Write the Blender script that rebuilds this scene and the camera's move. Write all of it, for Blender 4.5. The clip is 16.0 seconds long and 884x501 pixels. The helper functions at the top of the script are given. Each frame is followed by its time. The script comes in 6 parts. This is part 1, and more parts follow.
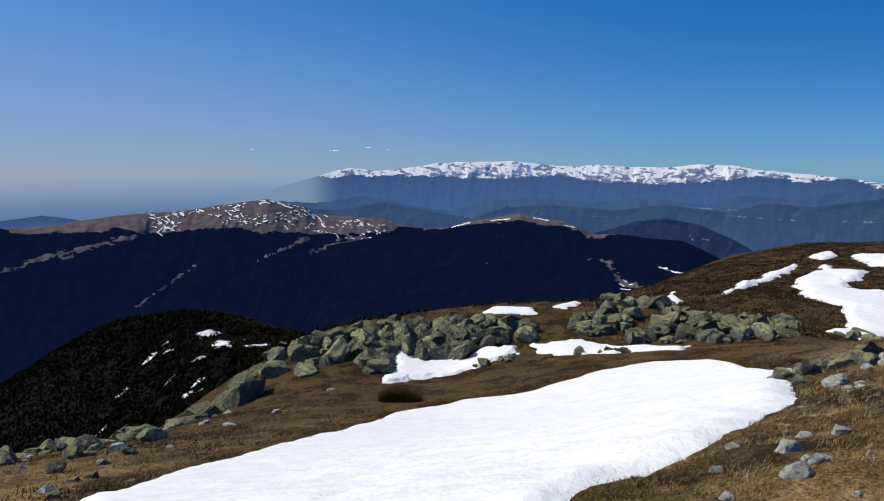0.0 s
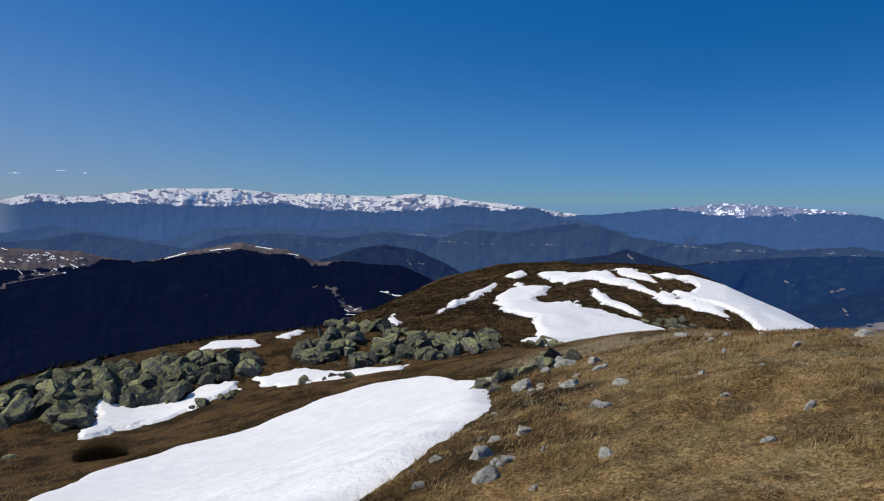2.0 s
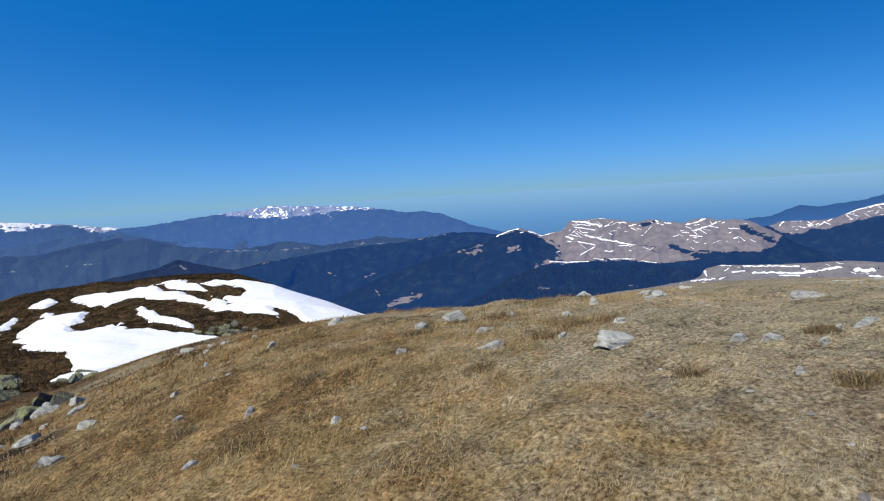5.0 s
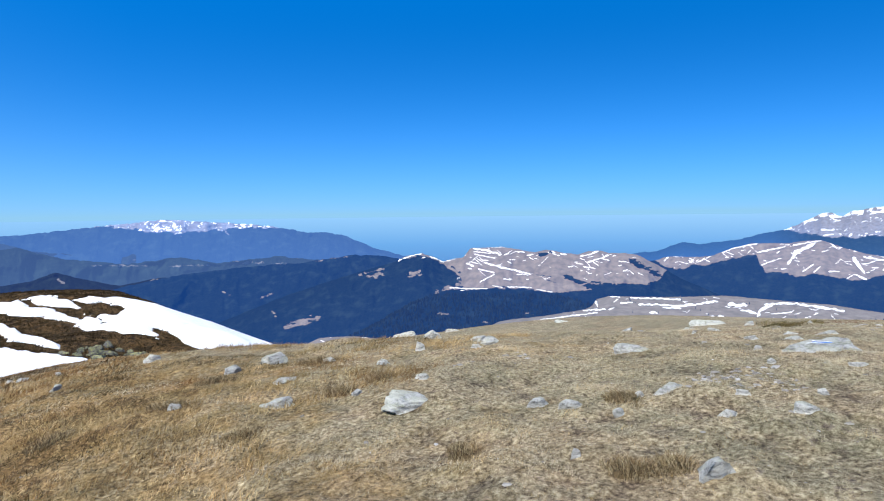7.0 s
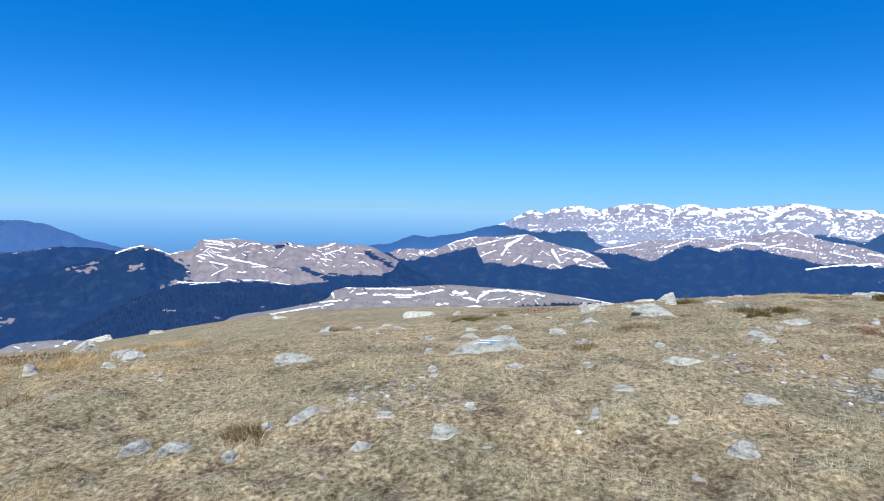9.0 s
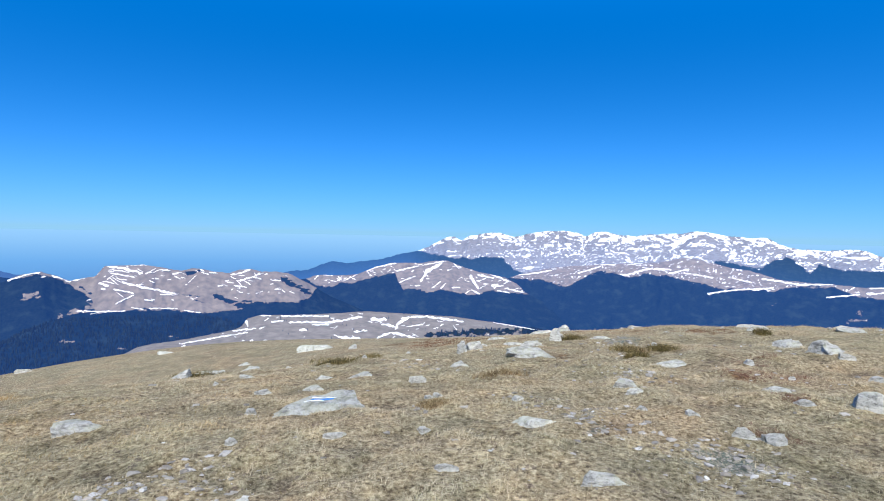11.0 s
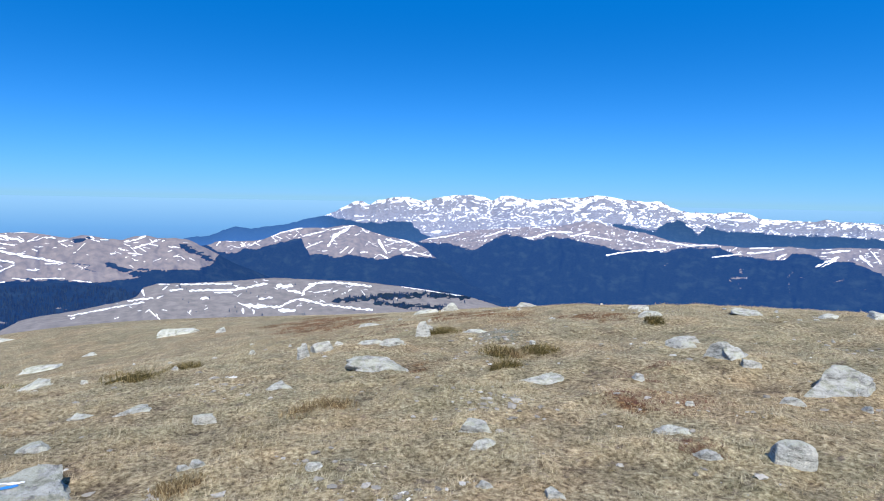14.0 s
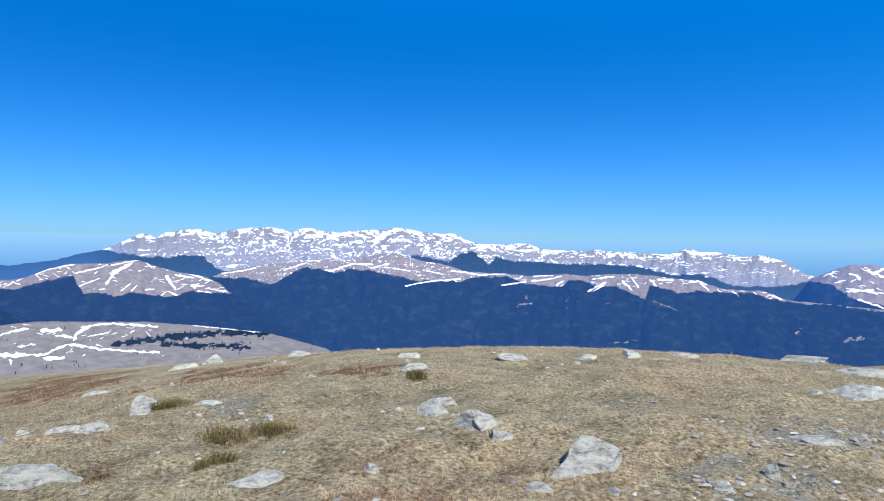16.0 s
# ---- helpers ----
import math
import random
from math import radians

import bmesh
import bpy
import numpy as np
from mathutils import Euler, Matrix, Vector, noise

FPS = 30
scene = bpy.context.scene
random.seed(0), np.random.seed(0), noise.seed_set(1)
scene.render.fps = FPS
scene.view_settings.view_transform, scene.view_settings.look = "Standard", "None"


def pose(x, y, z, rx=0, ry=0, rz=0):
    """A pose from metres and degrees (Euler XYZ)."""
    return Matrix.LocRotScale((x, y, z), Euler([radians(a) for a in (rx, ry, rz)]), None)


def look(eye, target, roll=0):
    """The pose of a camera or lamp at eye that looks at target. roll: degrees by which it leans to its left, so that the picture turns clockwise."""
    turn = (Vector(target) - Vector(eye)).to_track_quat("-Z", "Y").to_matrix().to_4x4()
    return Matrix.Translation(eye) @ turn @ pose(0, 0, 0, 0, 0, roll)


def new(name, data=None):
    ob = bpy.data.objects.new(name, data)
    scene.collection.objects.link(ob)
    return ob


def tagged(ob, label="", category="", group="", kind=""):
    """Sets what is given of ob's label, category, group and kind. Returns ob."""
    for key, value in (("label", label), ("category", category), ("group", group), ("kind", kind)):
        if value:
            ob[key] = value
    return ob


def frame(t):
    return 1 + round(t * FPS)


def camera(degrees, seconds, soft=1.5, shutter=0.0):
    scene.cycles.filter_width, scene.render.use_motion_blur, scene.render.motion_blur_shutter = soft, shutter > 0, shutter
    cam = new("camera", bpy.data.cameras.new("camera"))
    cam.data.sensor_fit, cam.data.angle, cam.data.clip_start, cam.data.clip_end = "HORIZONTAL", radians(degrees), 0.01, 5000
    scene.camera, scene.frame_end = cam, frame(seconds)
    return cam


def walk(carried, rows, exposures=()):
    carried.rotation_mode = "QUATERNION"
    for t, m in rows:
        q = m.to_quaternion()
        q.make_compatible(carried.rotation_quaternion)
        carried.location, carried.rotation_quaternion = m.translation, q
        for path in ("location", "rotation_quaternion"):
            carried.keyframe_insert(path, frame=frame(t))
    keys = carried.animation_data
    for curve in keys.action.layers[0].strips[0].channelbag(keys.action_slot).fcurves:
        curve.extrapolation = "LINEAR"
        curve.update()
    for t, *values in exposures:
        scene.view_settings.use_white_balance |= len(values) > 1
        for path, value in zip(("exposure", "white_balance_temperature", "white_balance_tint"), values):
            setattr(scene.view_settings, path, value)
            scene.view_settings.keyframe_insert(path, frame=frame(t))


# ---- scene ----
cam = camera(67.36, 16.0, soft=1.1)
PATH = [  # seconds, place, turn
    (0.0, 0.000, -0.000, 1.600, 83.22, 0.39, 0.00),
    (0.5, -0.013, -0.048, 1.639, 85.56, -0.67, -6.09),
    (1.0, -0.014, 0.021, 1.642, 85.67, -0.75, -10.74),
    (1.5, 0.083, 0.103, 1.602, 85.46, -1.14, -15.43),
    (2.0, 0.290, 0.135, 1.574, 85.57, -0.13, -23.52),
    (2.5, 0.528, 0.008, 1.593, 87.21, 0.16, -32.48),
    (3.0, 0.726, -0.133, 1.607, 86.46, -0.20, -38.28),
    (3.5, 0.892, -0.205, 1.609, 87.03, 0.49, -42.62),
    (4.0, 1.179, -0.246, 1.614, 86.60, -1.19, -52.98),
    (4.2, 1.234, -0.282, 1.616, 86.62, 0.41, -55.65),
    (6.3, 2.410, -0.682, 1.636, 84.85, 1.33, -66.21),
    (6.5, 2.533, -0.772, 1.636, 86.18, 1.00, -66.44),
    (7.0, 2.851, -1.000, 1.702, 86.78, 0.64, -69.42),
    (7.5, 3.180, -1.097, 1.698, 88.05, -3.10, -75.66),
    (8.0, 3.483, -1.247, 1.673, 84.96, 0.03, -79.68),
    (8.5, 3.786, -1.497, 1.681, 85.02, -0.08, -85.14),
    (9.0, 4.117, -1.604, 1.668, 86.13, -0.84, -91.76),
    (9.5, 4.417, -1.726, 1.633, 85.52, -0.28, -94.56),
    (10.0, 4.684, -1.960, 1.683, 85.33, -1.08, -94.76),
    (10.2, 4.716, -2.049, 1.716, 87.15, -0.42, -95.85),
    (12.3, 5.738, -3.009, 1.799, 86.26, -1.08, -102.98),
    (12.5, 5.879, -3.065, 1.837, 85.73, -0.24, -103.72),
    (13.0, 6.155, -3.244, 1.862, 85.55, -0.16, -105.43),
    (13.5, 6.428, -3.492, 1.935, 85.48, -1.40, -102.71),
    (14.0, 6.685, -3.627, 1.933, 85.57, -1.07, -106.62),
    (14.5, 6.954, -3.744, 2.011, 85.60, -1.01, -114.45),
    (15.0, 7.126, -4.049, 2.008, 88.01, 0.02, -118.42),
    (15.5, 7.230, -4.419, 2.101, 87.77, -0.81, -121.06),
    (16.0, 7.454, -4.728, 2.109, 88.66, -0.94, -123.72),
]
EXPOSURES = [(0.0, -0.4, 6700, 10), (1.0, -0.5, 6700, 10), (2.5, -0.63, 6700, 10), (3.5, -0.56, 6700, 10), (4.2, -0.42, 6650, 10), (6.3, 0.28, 6210, 10), (9.0, 0.36, 6190, 10), (16.0, 0.34, 6190, 10)]
walk(cam, [(t, pose(*p)) for t, *p in PATH], EXPOSURES)

# ---- sky and sun ----
SUN_AZ, SUN_EL = 276.0, 47.0
world = bpy.data.worlds.new("sky")
scene.world = world
world.use_nodes = True
wn, wl = world.node_tree.nodes, world.node_tree.links
sky = wn.new("ShaderNodeTexSky")
sky.sky_type, sky.sun_disc = "NISHITA", False
sky.sun_elevation, sky.sun_rotation = radians(SUN_EL), radians(SUN_AZ)
sky.altitude, sky.air_density, sky.dust_density, sky.ozone_density = 2000, 1.0, 0.15, 4.0
# thin, dry mountain air: the deep blue begins low over the horizon
sky_way, sky_split, sky_join = wn.new("ShaderNodeTexCoord"), wn.new("ShaderNodeSeparateXYZ"), wn.new("ShaderNodeCombineXYZ")
sky_lift = wn.new("ShaderNodeMath")
sky_lift.operation, sky_lift.inputs[1].default_value, sky_lift.inputs[2].default_value = "MULTIPLY_ADD", 2.2, 0.24
wl.new(sky_way.outputs["Generated"], sky_split.inputs[0])
wl.new(sky_split.outputs[0], sky_join.inputs[0])
wl.new(sky_split.outputs[1], sky_join.inputs[1])
wl.new(sky_split.outputs[2], sky_lift.inputs[0])
wl.new(sky_lift.outputs[0], sky_join.inputs[2])
wl.new(sky_join.outputs[0], sky.inputs["Vector"])
sky_tone = wn.new("ShaderNodeMix")
sky_tone.data_type, sky_tone.blend_type, sky_tone.inputs[0].default_value = "RGBA", "MULTIPLY", 1.0
sky_tone.inputs[7].default_value = (0.02, 0.85, 1.4, 1)
wl.new(sky.outputs[0], sky_tone.inputs[6])
sky_high = wn.new("ShaderNodeMapRange")
for key, value in (("From Min", 0.35), ("From Max", 0.8), ("To Min", 1.0), ("To Max", 0.25)):
    sky_high.inputs[key].default_value = value
wl.new(sky_split.outputs[2], sky_high.inputs["Value"])
wl.new(sky_high.outputs[0], sky_tone.inputs[0])
sky_low, sky_pow, sky_haze = wn.new("ShaderNodeMath"), wn.new("ShaderNodeMath"), wn.new("ShaderNodeMix")
sky_low.operation, sky_low.use_clamp, sky_low.inputs[0].default_value = "SUBTRACT", True, 1.0
wl.new(sky_split.outputs[2], sky_low.inputs[1])
sky_pow.operation = "POWER"
# more haze over the low country to the north-west
sky_side, sky_depth = wn.new("ShaderNodeVectorMath"), wn.new("ShaderNodeMapRange")
sky_side.operation, sky_side.inputs[1].default_value = "DOT_PRODUCT", (math.sin(radians(-45)), math.cos(radians(-45)), 0)
wl.new(sky_way.outputs["Generated"], sky_side.inputs[0])
for key, value in (("From Min", 0.0), ("From Max", 1.0), ("To Min", 14.0), ("To Max", 4.5)):
    sky_depth.inputs[key].default_value = value
wl.new(sky_side.outputs["Value"], sky_depth.inputs["Value"])
wl.new(sky_depth.outputs[0], sky_pow.inputs[1])
wl.new(sky_low.outputs[0], sky_pow.inputs[0])
sky_haze.data_type = "RGBA"
sky_part, sky_dust = wn.new("ShaderNodeMapRange"), wn.new("ShaderNodeMix")
for key, value in (("From Min", 0.45), ("From Max", 1.0)):
    sky_part.inputs[key].default_value = value
wl.new(sky_side.outputs["Value"], sky_part.inputs["Value"])
sky_dust.data_type = "RGBA"
sky_dust.inputs[6].default_value, sky_dust.inputs[7].default_value = (1.24, 2.45, 3.45, 1), (2.05, 2.55, 3.2, 1)
wl.new(sky_part.outputs[0], sky_dust.inputs[0])
wl.new(sky_dust.outputs[2], sky_haze.inputs[7])
wl.new(sky_pow.outputs[0], sky_haze.inputs[0])
wl.new(sky_tone.outputs[2], sky_haze.inputs[6])
wn["Background"].inputs["Strength"].default_value = 0.2
wl.new(sky_haze.outputs[2], wn["Background"].inputs["Color"])
sun = new("sun", bpy.data.lights.new("sun", "SUN"))
sun.data.energy, sun.data.angle, sun.data.color = 5.4, radians(0.5), (1.0, 0.95, 0.87)
sun_way = Vector((math.sin(radians(SUN_AZ)) * math.cos(radians(SUN_EL)), math.cos(radians(SUN_AZ)) * math.cos(radians(SUN_EL)), math.sin(radians(SUN_EL))))
sun.matrix_world = look(sun_way * 100, (0, 0, 0))


# ---- numbers ----
def hash2(ix, iy, seed):
    h = (ix.astype(np.int64) * 374761393 + iy.astype(np.int64) * 668265263 + seed * 1442695041) & 0xFFFFFFFF
    h = ((h ^ (h >> 13)) * 1274126177) & 0xFFFFFFFF
    return ((h ^ (h >> 16)) & 0xFFFFFF) / 0xFFFFFF


def vnoise(x, y, seed=0):
    """Smooth value noise, -1 to 1."""
    ix, iy = np.floor(x), np.floor(y)
    u, v = x - ix, y - iy
    u, v = u * u * u * (u * (u * 6 - 15) + 10), v * v * v * (v * (v * 6 - 15) + 10)
    a, b = hash2(ix, iy, seed), hash2(ix + 1, iy, seed)
    c, d = hash2(ix, iy + 1, seed), hash2(ix + 1, iy + 1, seed)
    return 2 * ((a + (b - a) * u) * (1 - v) + (c + (d - c) * u) * v) - 1


def fbm(x, y, octaves=5, seed=0, gain=0.5):
    total, amp = np.zeros_like(x, dtype=float), 1.0
    for o in range(octaves):
        total += amp * vnoise(x, y, seed + 17 * o)
        x, y, amp = x * 2.03 + 5.3, y * 2.03 - 3.1, amp * gain
    return total


def smooth(a, b, x):
    t = np.clip((x - a) / (b - a), 0, 1)
    return t * t * (3 - 2 * t)


# The hill: a wide and a fine net of heights, both smoothed.
WIDE_NET = [
    (-59, -40, -21, -4, 4, -4, -23, -27, -55, -81, -68, -60),
    (-56, -43, -28, -9, 3, 3, -9, -16, -36, -60, -71, -75),
    (-53, -44, -31, -12, -1, 5, 0, -24, -39, -56, -73, -80),
    (-52, -42, -29, -28, -30, -3, -11, -38, -43, -63, -63, -72),
    (-57, -50, -50, -60, -33, -14, -18, -14, -18, -86, -83, -76),
    (-72, -66, -63, -44, -25, -43, -12, -25, -7, -35, -72, -88),
    (-92, -79, -58, -19, -35, -46, -31, -12, -16, -27, -60, -93),
    (-109, -91, -70, -48, -55, -59, -51, -24, -22, -43, -67, -94),
    (-121, -108, -97, -90, -86, -80, -67, -48, -53, -69, -82, -96),
    (-133, -129, -126, -123, -115, -103, -92, -85, -88, -93, -96, -99),
]
FINE_NET = [
    (-1.8, -2.4, -2.8, -2.8, -2.4, -2.9, -2.7, -1.7, -1.5, -1.8),
    (-0.5, -1.4, -2.1, -2.5, -2.0, -0.7, -1.0, 0.1, -0.7, -0.8),
    (0.7, -0.3, -1.0, -1.1, -3.2, 0.2, 1.0, 0.5, 0.1, 1.0),
    (1.8, 0.7, -0.3, 0.1, -0.5, -0.2, -2.2, 1.9, 3.6, 3.2),
    (2.0, 1.0, -0.7, -2.7, -4.3, 2.0, -3.3, 1.6, 5.0, 3.3),
    (0.5, -0.4, -1.2, -0.8, -5.3, -4.1, 1.8, 1.3, 1.2, 0.8),
    (-2.7, -2.6, -1.9, -0.8, -5.3, -3.5, 0.3, 1.6, 0.7, -0.7),
    (-6.9, -3.9, -0.1, 1.2, -5.5, -3.1, -0.2, 0.3, 0.2, -0.7),
    (-11.7, -5.2, 1.5, 6.8, 0.7, 0.7, -0.6, -1.1, -0.9, -0.8),
    (-16.1, -5.5, 4.3, 10.4, 9.7, 6.6, 1.4, -1.4, -1.8, -1.2),
]


def spline(net, x0, y0, step, x, y):
    net = np.array(net, float)
    ny, nx = net.shape
    gx, gy = np.clip((x - x0) / step, 0, nx - 1.0001), np.clip((y - y0) / step, 0, ny - 1.0001)
    ix, iy = np.floor(gx).astype(int), np.floor(gy).astype(int)

    def weights(u):
        return [(1 - u) ** 3 / 6, (3 * u**3 - 6 * u**2 + 4) / 6, (-3 * u**3 + 3 * u**2 + 3 * u + 1) / 6, u**3 / 6]
    wx, wy, total = weights(gx - ix), weights(gy - iy), 0.0
    for a in range(4):
        for b in range(4):
            total = total + wx[a] * wy[b] * net[np.clip(iy + b - 1, 0, ny - 1), np.clip(ix + a - 1, 0, nx - 1)]
    return total


def tussock(x, y):
    """Cushions of matted grass, about -1 in the worn gaps and 1 on the thickest."""
    bend = 0.35 * fbm(x * 1.1, y * 1.1, 3, 211)
    return np.clip(0.6 * fbm(x * 2.4 + bend, y * 2.4 - bend, 4, 207, 0.6) + 0.55 * fbm(x * 7.5, y * 7.5, 3, 209), -1, 1)


def height(x, y):
    """The ground's height."""
    x, y = np.asarray(x, float), np.asarray(y, float)
    edge = np.minimum(np.minimum(x + 48, 60 - x), np.minimum(y + 36, 72 - y))
    z = spline(WIDE_NET, -200, -80, 40, x, y) + smooth(0, 18, edge) * spline(FINE_NET, -48, -36, 12, x, y)
    r = np.hypot(x - 4, y + 2)
    z = z - 0.13 * np.exp(-((x - 11.2) ** 2 + (y - 5.3) ** 2) / 4.5)
    z = z + (0.05 * fbm(x * 0.8, y * 0.8, 3, 3) + 0.02 * fbm(x * 2.6, y * 2.6, 3, 8) + 0.022 * tussock(x, y)) * smooth(30, 12, r) + smooth(25, 60, r) * 1.0 * fbm(x * 0.05, y * 0.05, 4, 9)
    # the knoll's long shoulder runs down to the east
    far, way = np.hypot(x, y), np.degrees(np.arctan2(x, y))
    brow = np.interp(way, (36, 42, 44, 46.9, 51.2, 54.2, 58.2, 63, 71), (-34, -14.2, -13.8, -15.5, -20.2, -23.9, -28.6, -36, -60))
    shoulder = brow - 1.2 - (0.02 + 0.13 * smooth(50, 45, way)) * np.clip(150 - far, 0, 50) - 0.5 * np.clip(100 - far, 0, 200) - 0.55 * np.clip(far - 150, 0, 400) + 0.35 * fbm(x * 0.06, y * 0.06, 4, 27)
    z = np.where(np.abs(way - 53) < 17, np.maximum(z, shoulder), z)
    valley = -150 - 250 * smooth(300, 1500, r)
    return z + (valley - z) * smooth(230, 420, r)


def inside_by(px, py, poly):
    """Signed distance to a polygon, inside positive."""
    poly = np.array(poly, float)
    d, odd = np.full(px.shape, 1e9), np.zeros(px.shape, bool)
    for (ax, ay), (bx, by) in zip(poly, np.roll(poly, -1, 0)):
        ex, ey = bx - ax, by - ay
        t = np.clip(((px - ax) * ex + (py - ay) * ey) / (ex * ex + ey * ey), 0, 1)
        d = np.minimum(d, np.hypot(px - ax - t * ex, py - ay - t * ey))
        cross = (ay > py) != (by > py)
        odd ^= cross & (px < ex * (py - ay) / np.where(ey == 0, 1e-9, ey) + ax)
    return np.where(odd, d, -d)


# the outline of the broad snow tongue
TONGUE = [(-7.4, 12.9), (-6.7, 16.8), (-5.6, 20.4), (-4.1, 25.0), (-2.4, 31.2), (1.0, 35.1), (4.8, 35.5), (9.1, 38.0), (12.5, 38.3), (14.8, 35.8), (13.4, 26.0), (8.6, 17.2), (7.2, 13.6), (5.6, 10.4), (4.0, 8.7), (2.9, 7.8),
          (1.2, 6.8), (0.1, 5.4), (-1.8, 5.7), (-5.0, 8.5)]


# ---- materials ----
def material(name):
    m = bpy.data.materials.new(name)
    m.use_nodes = True
    nt = m.node_tree
    return m, nt, nt.nodes["Principled BSDF"]


def node(nt, kind, ins=None, **props):
    n = nt.nodes.new(kind)
    for k, v in props.items():
        if k == "operation":
            n.operation = v
        elif k == "blend":
            n.blend_type = v
        elif k == "attr":
            n.attribute_name = v
        elif k == "dtype":
            n.data_type = v
    for k, v in (ins or {}).items():
        if isinstance(v, bpy.types.NodeSocket):
            nt.links.new(v, n.inputs[k])
        else:
            n.inputs[k].default_value = v
    return n


def coords(nt, scale=(1, 1, 1)):
    tc = nt.nodes.new("ShaderNodeTexCoord")
    mp = nt.nodes.new("ShaderNodeMapping")
    mp.inputs["Scale"].default_value = scale
    nt.links.new(tc.outputs["Object"], mp.inputs["Vector"])
    return mp.outputs[0]


def tex(nt, scale, detail=6, rough=0.6, stretch=(1, 1, 1), distortion=0.0):
    n = node(nt, "ShaderNodeTexNoise", {"Vector": coords(nt, stretch), "Scale": scale, "Detail": detail, "Roughness": rough, "Distortion": distortion})
    return n.outputs["Fac"]


def ramp(nt, fac, stops):
    n = nt.nodes.new("ShaderNodeValToRGB")
    while len(n.color_ramp.elements) < len(stops):
        n.color_ramp.elements.new(0.5)
    for e, (p, c) in zip(n.color_ramp.elements, stops):
        e.position, e.color = p, (*c, 1)
    nt.links.new(fac, n.inputs[0])
    return n.outputs[0]


def step(nt, fac, lo, hi):
    n = node(nt, "ShaderNodeMapRange", {"Value": fac, "From Min": lo, "From Max": hi})
    n.interpolation_type = "SMOOTHSTEP"
    return n.outputs[0]


def mix(nt, fac, a, b, blend="MIX"):
    n = nt.nodes.new("ShaderNodeMix")
    n.data_type, n.blend_type = "RGBA", blend
    for sock, v in ((n.inputs[0], fac), (n.inputs[6], a), (n.inputs[7], b)):
        if isinstance(v, bpy.types.NodeSocket):
            nt.links.new(v, sock)
        elif isinstance(v, tuple):
            sock.default_value = (*v, 1)
        else:
            sock.default_value = v
    return n.outputs[2]


def arith(nt, op, a, b):
    n = nt.nodes.new("ShaderNodeMath")
    n.operation = op
    for sock, v in ((n.inputs[0], a), (n.inputs[1], b)):
        if isinstance(v, bpy.types.NodeSocket):
            nt.links.new(v, sock)
        else:
            sock.default_value = v
    return n.outputs[0]


def attribute(nt, name):
    return node(nt, "ShaderNodeAttribute", attr=name).outputs["Fac"]


def bump(nt, bsdf, fac, strength, distance):
    b = node(nt, "ShaderNodeBump", {"Height": fac, "Strength": strength, "Distance": distance})
    nt.links.new(b.outputs[0], bsdf.inputs["Normal"])


def patch_tone(nt):
    """Slow shifts of hue over the dry turf: olive, straw, pinkish tan and grey."""
    a = ramp(nt, tex(nt, 1.7, 9, 0.72), [(0.33, (0.78, 0.76, 0.7)), (0.42, (0.95, 0.94, 0.88)), (0.49, (1.06, 1.04, 0.98)), (0.56, (1.2, 1.13, 1.03)), (0.65, (0.88, 0.83, 0.8))])
    b = ramp(nt, tex(nt, 0.5, 6, 0.6), [(0.35, (0.9, 0.93, 0.88)), (0.5, (1.0, 1.02, 0.98)), (0.65, (1.1, 1.07, 1.0))])
    return mix(nt, 1.0, a, b, "MULTIPLY")


